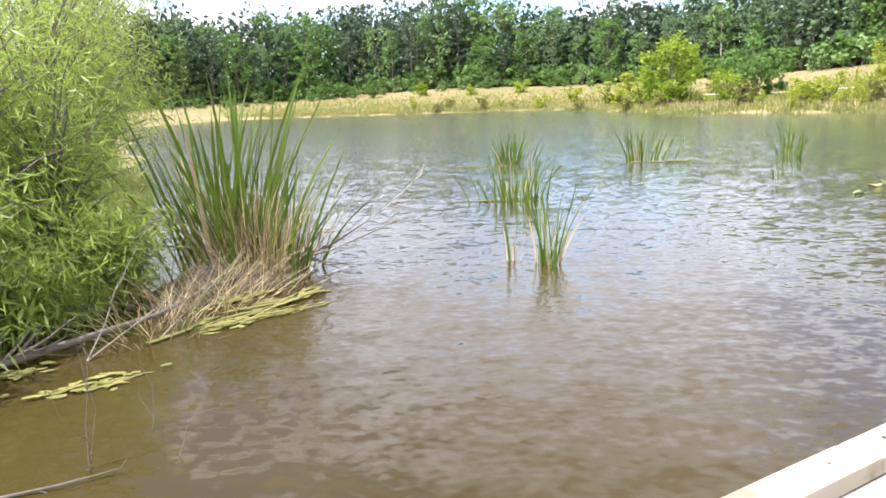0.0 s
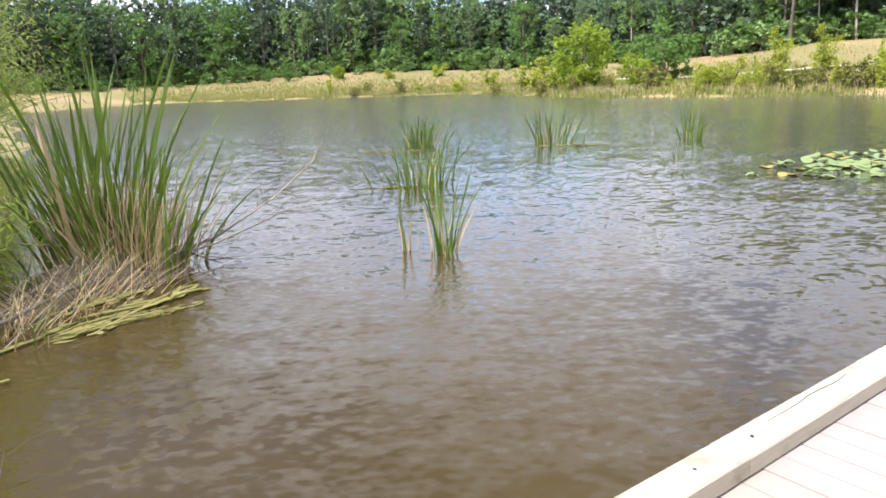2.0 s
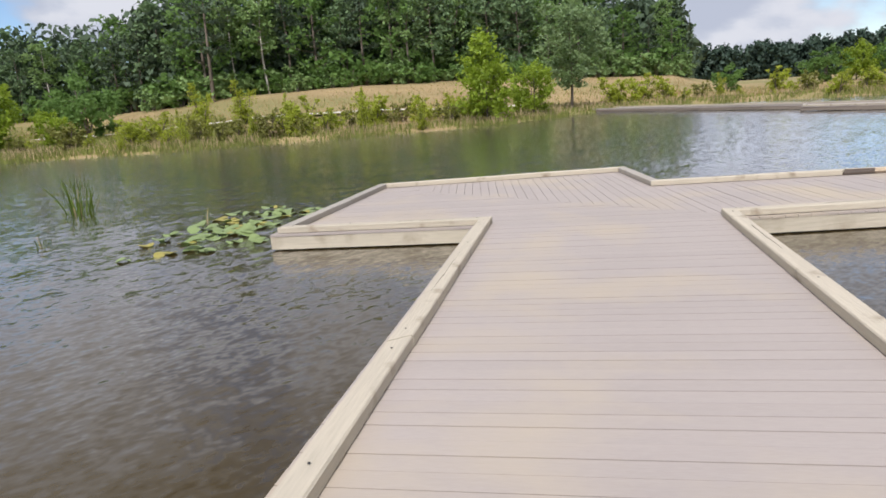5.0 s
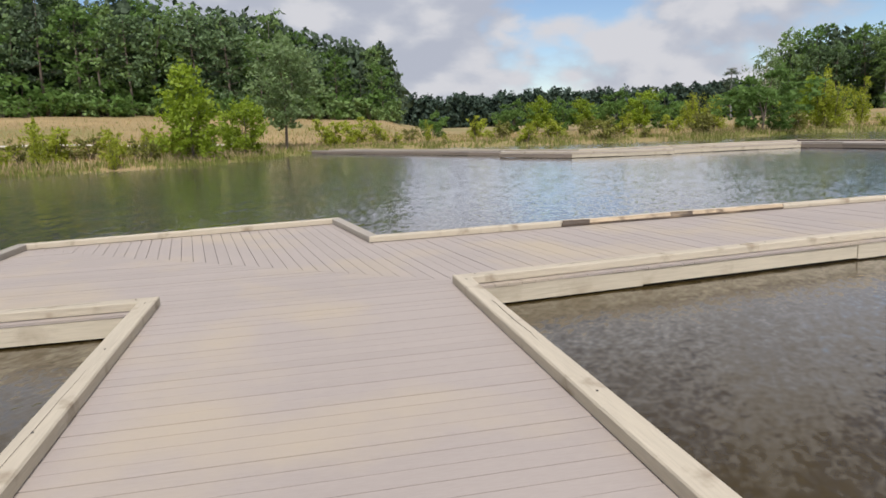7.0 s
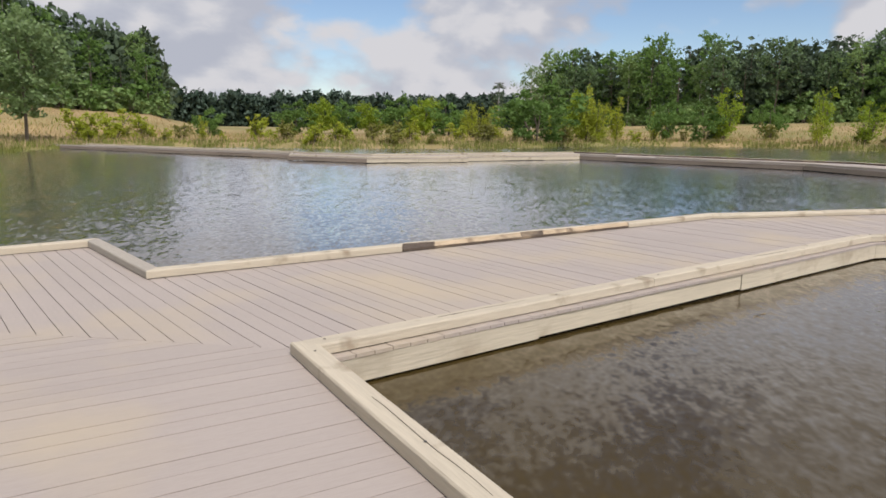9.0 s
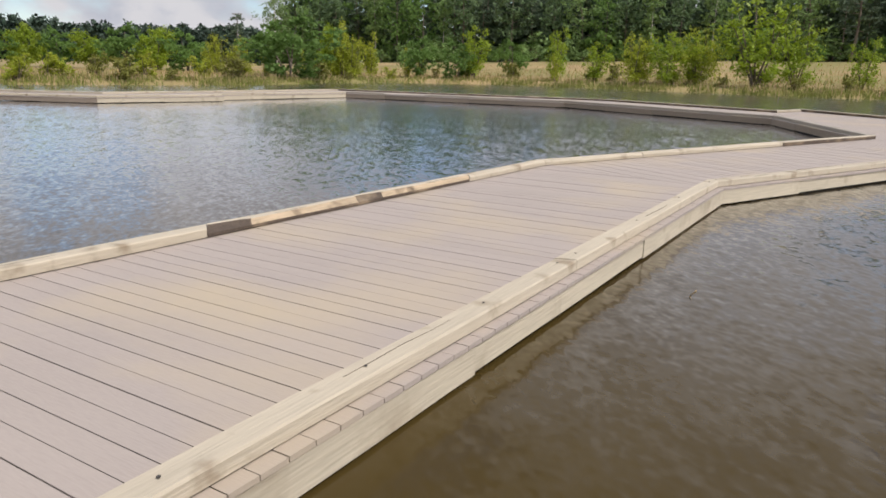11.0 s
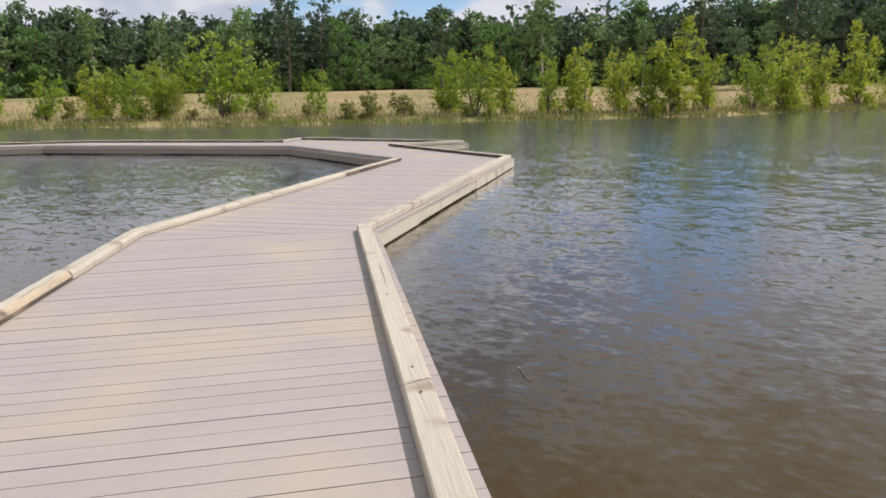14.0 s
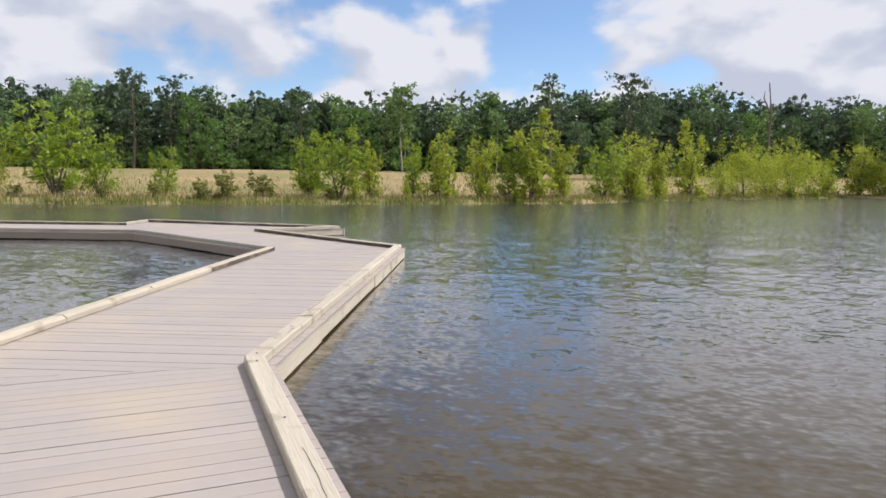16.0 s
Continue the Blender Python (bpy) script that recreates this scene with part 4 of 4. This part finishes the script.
sparse.location = (146 * math.sin(radians(92.6)), 146 * math.cos(radians(92.6)), zg(146 * math.sin(radians(92.6)), 146 * math.cos(radians(92.6))) - 0.05)

# dead snag
snag = thing("dead_tree", "bare dead tree snag standing in the wood", "tree", at=(-10.2, -128, zg(-10.2, -128)))
sv, sf = joined([tube([(0, 0, -0.3), (0.3, 0, 8), (0.1, 0.2, 12), (0.6, 0, 17)], [0.24, 0.19, 0.14, 0.08]), tube([(0.2, 0, 12), (1.3, 0, 14.5), (1.2, 0.2, 15.6)], [0.14, 0.1, 0.05])])
part("trunk", raw_mesh("trunk", sv, sf, M_BARK, smooth=True), snag)

# light mast beyond the far wood
mast = thing("floodlight_mast", "distant grey floodlight mast above the woods", "light mast", at=(300, 2, 0))
part("pole", raw_mesh("pole", *tube([(0, 0, -1), (0, 0, 20)], [0.35, 0.25]), M_STEEL), mast)
for hz in (18.8, 20.0):
    part("crossbar", raw_mesh("crossbar", *prism([(-0.3, -2), (0.3, -2), (0.3, 2), (-0.3, 2)], hz, hz + 0.6), M_STEEL), mast)

# ---- path ----
track = [(13, 82), (16.5, 71), (22, 58), (28, 48), (35, 41), (44, 38.5)]
tv, tf = [], []
for i in range(60):
    u = i / 59 * (len(track) - 1)
    k = min(int(u), len(track) - 2)
    p = Vector(track[k]).lerp(Vector(track[k + 1]), u - k)
    d = (Vector(track[k + 1]) - Vector(track[k])).normalized()
    for s in (-1.0, 1.0):
        q = p + Vector((-d.y, d.x)) * s
        tv.append((q.x, q.y, max(zg(q.x, q.y), zg(p.x, p.y)) + 0.18))
    if i:
        tf.append((2 * i - 2, 2 * i - 1, 2 * i + 1, 2 * i))
tagged(new("path", raw_mesh("path", tv, tf, M_GRAVEL)), "pale gravel footpath along the meadow slope", "path", kind="structure")

# ---- grass ----


def grass(name, label, seed, count, sd_range, tall, width, material, bands, power=1.0, clumpy=0.0):
    g = np.random.default_rng(seed)
    feet = []
    need = count
    while need > 0:
        a = np.radians(np.concatenate([g.uniform(b0, b1, count) for b0, b1 in bands]))
        r = g.uniform(30, 165, len(a))
        x, y = r * np.sin(a), r * np.cos(a)
        sd = edge_distance(x, y)
        keep = (sd > sd_range[0]) & (sd < sd_range[0] + (sd_range[1] - sd_range[0]) * g.uniform(0, 1, len(a)) ** power) & (r < wood_edge(x, y)[0])
        for (ax, ay), (bx, by) in zip(track, track[1:]):
            ux, uy = bx - ax, by - ay
            k = np.clip(((x - ax) * ux + (y - ay) * uy) / (ux * ux + uy * uy), 0, 1)
            keep &= np.hypot(x - ax - k * ux, y - ay - k * uy) > 1.5
        if clumpy:
            keep &= np.sin(x * 0.9 + 2 * np.sin(y * 0.37)) * np.sin(y * 0.8 + x * 0.2) > g.uniform(-1, clumpy, len(a))
        feet.append(np.stack([x[keep], y[keep]], 1))
        need -= int(keep.sum())
    p = np.concatenate(feet)[:count]
    z = ground_z(p[:, 0], p[:, 1]) - 0.03
    h = g.uniform(*tall, len(p))
    v, f = blades(g, np.c_[p, z], h, g.normal(size=(len(p), 2)) * 0.22, np.full(len(p), width) * g.uniform(0.6, 1.4, len(p)), seg=2)
    return tagged(new(name, raw_mesh(name, v, f, material)), label, "grass", kind="stuff")


VIEW = [(-25, 75), (75, 198)]
grass("shore_grass", "tall yellow-green grass along the water's edge", 51, 60000, (-0.25, 4.5), (0.12, 0.42), 0.035, M_GRASS, VIEW, 1.0, 0.9)
grass("shore_reeds", "dry buff reeds along the water's edge", 52, 16000, (0.1, 6.0), (0.25, 0.8), 0.02, M_DRY, VIEW, 1.0, 0.4)
grass("meadow_grass", "dry straw-coloured meadow grass", 53, 95000, (3.0, 50), (0.10, 0.30), 0.024, M_STRAW, VIEW)
grass("meadow_weeds", "pale green grass along the far bank", 55, 44000, (0.5, 34), (0.15, 0.5), 0.05, M_GRASS, [(-28, 22)], 1.2)
grass("meadow_weeds", "green weeds scattered over the meadow", 54, 9000, (2, 40), (0.2, 0.6), 0.04, M_GRASS, VIEW, 1.5, 0.2)

# ---- water plants ----


def reed_clump(label, x, y, tall, spread, count, seed, dry=0.15, lean=0.2, width=0.012, name="reed_clump", singly=False, dead=None):
    g = np.random.default_rng(seed)
    t = thing(name, label, "reeds", "reeds in the pond", at=(x, y, 0))
    for nm, n, m, sc in (("blade", int(count * (1 - dry)), M_REED, 1.0), ("dry_blade", max(int(count * dry), 3), dead or M_DRY, 0.8)):
        d = g.normal(size=(n, 2)) * spread * 0.5
        feet = np.c_[d[:, 0], d[:, 1], np.full(n, -0.08)]
        hh, ll, ww = tall * sc * g.uniform(0.5, 1.05, n), d / max(spread, 0.1) * lean * 1.4 + g.normal(size=(n, 2)) * lean * 0.6, np.full(n, width) * g.uniform(0.6, 1.25, n)
        if singly:
            for i in range(n):
                s = slice(i, i + 1)
                v, f = blades(g, feet[s], hh[s], ll[s], ww[s], 0.35 + 0.5 * g.random(), 6)
                part(nm, raw_mesh(nm, v, f, m), t)
        else:
            part(nm + "_foliage", raw_mesh(nm, *blades(g, feet, hh, ll, ww, 0.5, 5), m), t, kind="stuff")
    return t


reed_clump("slim green reeds standing in open water", -10.08, 1.58, 1.0, 0.16, 34, 61, 0.15, 0.26, 0.013, singly=True)
reed_clump("short broken reed stub in the water", -10.44, 1.75, 0.6, 0.06, 7, 62, 0.6, 0.12, 0.012, singly=True)
reed_clump("loose stand of green reeds in open water", -10.4, 6.1, 0.9, 0.5, 90, 63, 0.12, 0.24, 0.015, singly=True)
reed_clump("loose stand of green reeds in open water", -10.55, 13.6, 1.05, 0.5, 80, 64, 0.12, 0.28, 0.022)
reed_clump("short green reeds over a floating weed mat", -7.0, 13.3, 1.0, 0.5, 70, 65, 0.2, 0.22, 0.02)
reed_clump("thin green reeds in open water", -3.35, 13.0, 1.0, 0.32, 40, 66, 0.1, 0.25, 0.018)
reed_clump("few thin reeds in open water", -5.13, 8.8, 0.4, 0.12, 12, 67, 0.1, 0.15, 0.010)
reed_clump("few thin reeds beside lily pads", -2.7, 8.2, 0.5, 0.15, 12, 68, 0.3, 0.15, 0.008)


def blob(rng_, cx, cy, rx, ry, z, turn=0.0, n=22, rough=0.35, thick=0.012):
    pts = []
    ph = rng_.uniform(0, 6.28, 3)
    for k in range(n):
        a = 2 * math.pi * k / n
        w = 1 + rough * (0.5 * math.sin(2 * a + ph[0]) + 0.35 * math.sin(5 * a + ph[1]) + 0.3 * math.sin(8 * a + ph[2]))
        px, py = rx * w * math.cos(a), ry * w * math.sin(a)
        pts.append((cx + px * math.cos(turn) - py * math.sin(turn), cy + px * math.sin(turn) + py * math.cos(turn)))
    return prism(pts, z - thick, z)


mat_rng = np.random.default_rng(71)
for cx, cy, rx, ry, turn in ((-6.4, 12.5, 1.0, 0.14, 0), (-12.6, 0.1, 0.85, 0.13, 1.03), (-12.75, -0.4, 0.38, 0.12, 0.9), (-12.42, -0.1, 0.42, 0.07, 0.75), (-13.2, -1.67, 0.36, 0.10, 0.63), (-12.95, 0.35, 0.35, 0.12, 0.9),
                             (-11.2, 12.6, 0.7, 0.10, 0.1), (-10.6, 6.25, 0.6, 0.08, 0.0), (-13.9, -1.5, 0.3, 0.10, 0.4)):
    pieces = []
    for k in range(44):
        along, across = mat_rng.normal() * rx * 0.45, mat_rng.normal() * ry * 0.5
        pieces.append(blob(mat_rng, cx + along * math.cos(turn) - across * math.sin(turn), cy + along * math.sin(turn) + across * math.cos(turn), rx * mat_rng.uniform(0.05, 0.22), ry * mat_rng.uniform(0.08, 0.3), 0.004 + 0.0006 * k,
                           turn + mat_rng.normal() * 0.35, 14, 0.6, 0.004))
    tagged(new("weed_mat", raw_mesh("weed_mat", *joined(pieces), M_ALGAE)), "floating yellow-green water weed mat", "water weed", "weed mats", "stuff")

# lily pads
lily = thing("water_lily", "patch of broad pale green lily pads, some yellowed", "water lily")
lr = np.random.default_rng(73)


def pad_mesh(r, tilt, material, name):
    v, f = [(0, 0, 0)], []
    n = 16
    for k in range(n):
        a = 0.25 + (2 * math.pi - 0.5) * k / (n - 1)
        w = r * (1 + 0.07 * math.sin(3 * a + r * 30))
        v.append((w * math.cos(a), w * math.sin(a), 0.02 * math.sin(2 * a) + tilt * w * math.sin(a)))
    for k in range(1, n):
        f.append((0, k, k + 1))
    o = len(v)
    v += [(x, y, z - 0.006) for x, y, z in v]
    f += [(o, k + 1 + o, k + o) for k in range(1, n)]
    f += [(k, k + o, k + 1 + o, k + 1) for k in range(1, n)]
    return raw_mesh(name, v, f, material, smooth=False)


for k in range(90):
    u = lr.uniform(0, 1)
    c = Vector((-4.2, 5.9)).lerp(Vector((-1.0, 7.9)), u)
    q = c + Vector((lr.normal() * 0.35, lr.normal() * 0.55))
    yellow = lr.random() < 0.11
    raised = lr.random() < 0.15
    pad = part("lily_pad", pad_mesh(lr.uniform(0.07, 0.16), lr.uniform(0.1, 0.5) if raised else lr.uniform(0, 0.06), M_LILY_OLD if yellow else M_LILY, "lily_pad"), lily)
    pad.location = (q.x, q.y, 0.012 + (lr.uniform(0.03, 0.1) if raised else lr.uniform(0, 0.02)))
    pad.rotation_euler = (0, 0, lr.uniform(0, 6.28))

# ---- cattail tuft, dead wood and willows by the near bank ----
reed_clump("big tuft of tall green cattails on a mound", -13.45, 1.35, 2.25, 0.46, 92, 81, 0.06, 0.25, 0.026, "cattail_tuft", True)
reed_clump("short dense green cattails filling the tuft", -13.25, 1.3, 1.5, 0.5, 150, 86, 0.12, 0.3, 0.02, "cattail_tuft", True)
reed_clump("dry straw stalks round the cattail tuft", -13.2, 1.2, 1.5, 0.45, 260, 82, 0.97, 0.32, 0.006, "dry_stalks")
reed_clump("brown withered stalks in the cattail tuft", -13.0, 1.3, 1.2, 0.4, 220, 87, 0.97, 0.28, 0.007, "dry_stalks", dead=M_WITHERED)
reed_clump("bent dead straw hanging off the tuft mound", -13.3, 0.3, 0.75, 0.55, 260, 83, 0.9, 1.1, 0.005, "dry_stalks")
reed_clump("bent dead straw lying at the water's edge", -13.4, -0.45, 0.55, 0.5, 160, 88, 0.8, 1.3, 0.006, "dry_stalks")
mound_rng = np.random.default_rng(84)
mv, mf = [], []
for i in range(9):
    for k in range(24):
        u, a = i / 8, 2 * math.pi * k / 24
        w = (1 - u) * (1 + 0.25 * math.sin(3 * a + 1) + 0.1 * math.sin(7 * a))
        mv.append((-13.4 + 0.85 * w * math.cos(a), 1.0 + 1.25 * w * math.sin(a), -0.15 + 0.42 * math.sin(u * 1.5) + mound_rng.normal() * 0.015))
for i in range(8):
    for k in range(24):
        mf.append((i * 24 + k, i * 24 + (k + 1) % 24, (i + 1) * 24 + (k + 1) % 24, (i + 1) * 24 + k))
tagged(new("reed_mound", raw_mesh("reed_mound", mv, mf, mat("mud", (0.10, 0.075, 0.045), 0.9, 0.4, 6.0), smooth=True)), "muddy root mound under the cattail tuft", "mound", kind="structure")

g9 = np.random.default_rng(91)


def stick(name, label, pts, r, twigs=0, material=None):
    pts = [Vector(p) for p in pts]
    pieces = [tube(pts, [r * (1 - 0.7 * i / (len(pts) - 1)) for i in range(len(pts))], 5)]
    for _ in range(twigs):
        k = int(g9.integers(0, len(pts) - 1))
        p = pts[k].lerp(pts[k + 1], g9.uniform(0, 1))
        q = p + (pts[-1] - pts[0]).normalized() * g9.uniform(0.1, 0.5) + Vector(g9.normal(size=3)) * 0.14
        pieces.append(tube([p, p.lerp(q, 0.5) + Vector(g9.normal(size=3)) * 0.02, q], [r * 0.4, r * 0.3, r * 0.12], 4))
    return tagged(new(name, raw_mesh(name, *joined(pieces), material or M_STICK, smooth=True)), label, "dead branch", "dead branches")


stick("fallen_log", "grey fallen log lying at the bank's edge", [(-14.4, -2.0, 0.02), (-13.9, -1.25, 0.06), (-13.35, -0.4, 0.1), (-13.2, 0.3, 0.15)], 0.04, 10, M_BARK)
stick("dead_branch", "bare grey branch reaching over the water", [(-12.9, 1.3, 0.1), (-12.4, 1.65, 0.25), (-11.9, 2.1, 0.55), (-11.5, 2.6, 0.9)], 0.018, 14)
stick("dead_branch", "bare grey branch reaching over the water", [(-12.9, 1.4, 0.1), (-12.4, 1.55, 0.2), (-11.9, 1.8, 0.38), (-11.7, 2.1, 0.46)], 0.014, 10)
stick("dead_branch", "bare grey branch lying against the tuft", [(-14.6, 0.8, 0.45), (-14.0, 0.9, 0.42), (-13.5, 1.0, 0.35), (-13.0, 0.8, 0.1)], 0.016, 8)
stick("dead_branch", "dark wet branch in the water beside the tuft", [(-12.9, 1.5, 0.08), (-12.6, 1.5, 0.12), (-12.3, 1.45, 0.02)], 0.018, 10, M_BARK)
stick("dead_branch", "thin pale stick standing at the bank", [(-13.5, -1.2, 0.0), (-13.45, -1.0, 0.22), (-13.4, -0.85, 0.5)], 0.007, 4)
stick("dead_branch", "thin pale stick leaning at the bank", [(-13.5, -1.2, 0.0), (-13.25, -0.85, 0.2), (-12.95, -0.5, 0.42)], 0.007, 4)
stick("dead_branch", "thin pale stick leaning at the bank", [(-13.2, -0.7, 0.0), (-13.05, -0.3, 0.2), (-12.85, 0.1, 0.45)], 0.007, 4)
stick("dead_branch", "dark twig poking out of the shallow water", [(-12.55, -2.67, -0.05), (-12.54, -2.66, 0.22), (-12.52, -2.62, 0.45)], 0.005, 5, M_BARK)
stick("dead_branch", "dark twig poking out of the shallow water", [(-12.45, -2.24, -0.05), (-12.43, -2.23, 0.12), (-12.42, -2.22, 0.28)], 0.004, 3, M_BARK)
stick("dead_branch", "dark twig poking out of the shallow water", [(-12.16, -2.55, -0.05), (-12.12, -2.5, 0.08), (-12.1, -2.48, 0.18)], 0.004, 1, M_BARK)
stick("dead_branch", "sunken branch breaking the water at the bank", [(-12.9, -3.0, 0.01), (-12.6, -2.86, 0.02), (-12.37, -2.71, 0.025)], 0.011, 4, M_BARK)


def near_willow(x, y, z, tall, seed, reach, shoots, leaves):
    """A many-stemmed willow with long slender leaves on arching shoots."""
    g = np.random.default_rng(seed)
    t = thing("willow", "leafy green willow overhanging the pond bank", "willow", "bank willows", at=(x, y, z))
    pieces, cen, way = [], [], []
    for _ in range(shoots):
        a, out = g.uniform(0, 6.28), reach * g.uniform(0.15, 1)
        h = tall * g.uniform(0.25, 1.0)
        tip = Vector((math.cos(a) * out, math.sin(a) * out, h))
        mid = Vector((tip.x * 0.35, tip.y * 0.35, h * 0.72))
        pts = [Vector((g.normal() * 0.12, g.normal() * 0.12, -0.2)), mid * 0.5 + Vector(g.normal(size=3)) * 0.04, mid, tip.lerp(mid, 0.4) + Vector((0, 0, 0.06)), tip]
        pieces.append(tube(pts, [0.022, 0.016, 0.011, 0.007, 0.003], 4))
        for _ in range(leaves):
            u = g.uniform(0.8, 4)
            k = min(int(u), 3)
            p = pts[k].lerp(pts[k + 1], u - k) + Vector(g.normal(size=3)) * (0.10 + 0.03 * tall)
            cen.append(p)
            way.append((pts[k + 1] - pts[k]).normalized() * 0.5 + Vector(g.normal(size=3)) * 0.55 + Vector((0, 0, -0.55)))
    part("stem", raw_mesh("stem", *joined(pieces), M_BARK, smooth=True), t, kind="stuff")
    c, w = np.array(cen), unit(np.array(way))
    s = np.cross(w, g.normal(size=w.shape))
    ln = g.uniform(0.05, 0.095, (len(c), 1))
    part("foliage", raw_mesh("foliage", *quads(c, w * ln, unit(s) * ln * 0.13), M_NEARWILLOW), t, kind="stuff")
    return t


near_willow(-15.6, 0.2, 0.15, 2.9, 101, 1.7, 120, 75)
near_willow(-15.0, -0.7, 0.0, 1.9, 113, 1.2, 60, 60)
near_willow(-14.9, 0.7, 0.0, 2.3, 114, 1.0, 50, 60)
near_willow(-16.2, 2.3, 0.15, 3.4, 102, 1.6, 120, 85)
near_willow(-17.4, 4.8, 0.2, 4.2, 103, 2.0, 130, 110)
near_willow(-15.2, -1.6, 0.1, 1.5, 104, 1.0, 80, 90)
near_willow(-20.0, 9.0, 0.2, 5.0, 106, 2.6, 130, 110)
near_willow(-22.5, 13.5, 0.2, 5.5, 107, 2.8, 120, 100)

near_willow(-14.9, -1.0, 0.05, 1.1, 108, 0.9, 70, 90)
near_willow(-15.9, -2.6, 0.1, 1.6, 109, 1.1, 80, 90)
near_willow(-14.55, -1.9, 0.0, 0.75, 115, 0.8, 60, 80)
near_willow(-14.25, -0.75, 0.0, 0.6, 116, 0.6, 50, 70)
near_willow(-14.1, 0.2, 0.05, 0.8, 117, 0.6, 50, 60)
bg = np.random.default_rng(95)
bx, by = bg.uniform(-21, -13.2, 22000), bg.uniform(-9, 12, 22000)
bs = edge_distance(bx, by)
bk = (bs > -0.25) & (bs < 4)
bp = np.c_[bx[bk], by[bk], ground_z(bx[bk], by[bk]) - 0.02]
bv, bf = blades(bg, bp, bg.uniform(0.12, 0.5, len(bp)), bg.normal(size=(len(bp), 2)) * 0.4, np.full(len(bp), 0.007), seg=3)
tagged(new("bank_grass", raw_mesh("bank_grass", bv, bf, M_GRASS)), "rank green grass on the near bank", "grass", kind="stuff")

# a few more leafy shoots in the shallows and a floating leaf stem
stick("floating_stem", "pale green stem floating on the water", [(2.24, -3.83, 0.004), (2.13, -3.69, 0.006), (2.06, -3.66, 0.008)], 0.005, 0, M_DRY)

# ---- deck boards ----
deck_boards(deck1, deck1_poly, tuple(AX1), True)
deck_boards(deck2, [(0.12, 0.0), RO["F"], RO["J"], LO["I"], LO["E"], LO["D"], LO["C"]], (math.cos(radians(-46.5)), math.sin(radians(-46.5))), True, 0.43)
deck_boards(deck3, [RO["J"], RO["M"], LO["L"], LO["I"]], way_of(R["J"], R["M"]), True)
deck_boards(deck4, [RO["M"], RO["S"], RO["N"], RO["P1"], RO["P"], LO["T"], LO["L"]], way_of(L["L"], L["T"]), False)
deck_boards(deck5, [LO["T"], RO["P"], RO["Oo"], LO["O"]], way_of(L["T"], L["O"]), False)
deck_boards(deck6, [LO["O"], RO["Oo"], RO["Qo"], LO["Q"]], way_of(L["O"], L["Q"]), False)
deck_boards(deck7, [LO["Q"], RO["Qo"], RO["R2o"], RO["Ro"], RO["R0o"], LO["R0"], LO["R"], LO["R2"], LO["Q2"]], way_of(L["Q"], L["R"]), False)
deck_boards(deck8, [LO["R1"], RO["R0o"], RO["end"], LO["end"]], way_of(L["R1"], L["end"]), False)
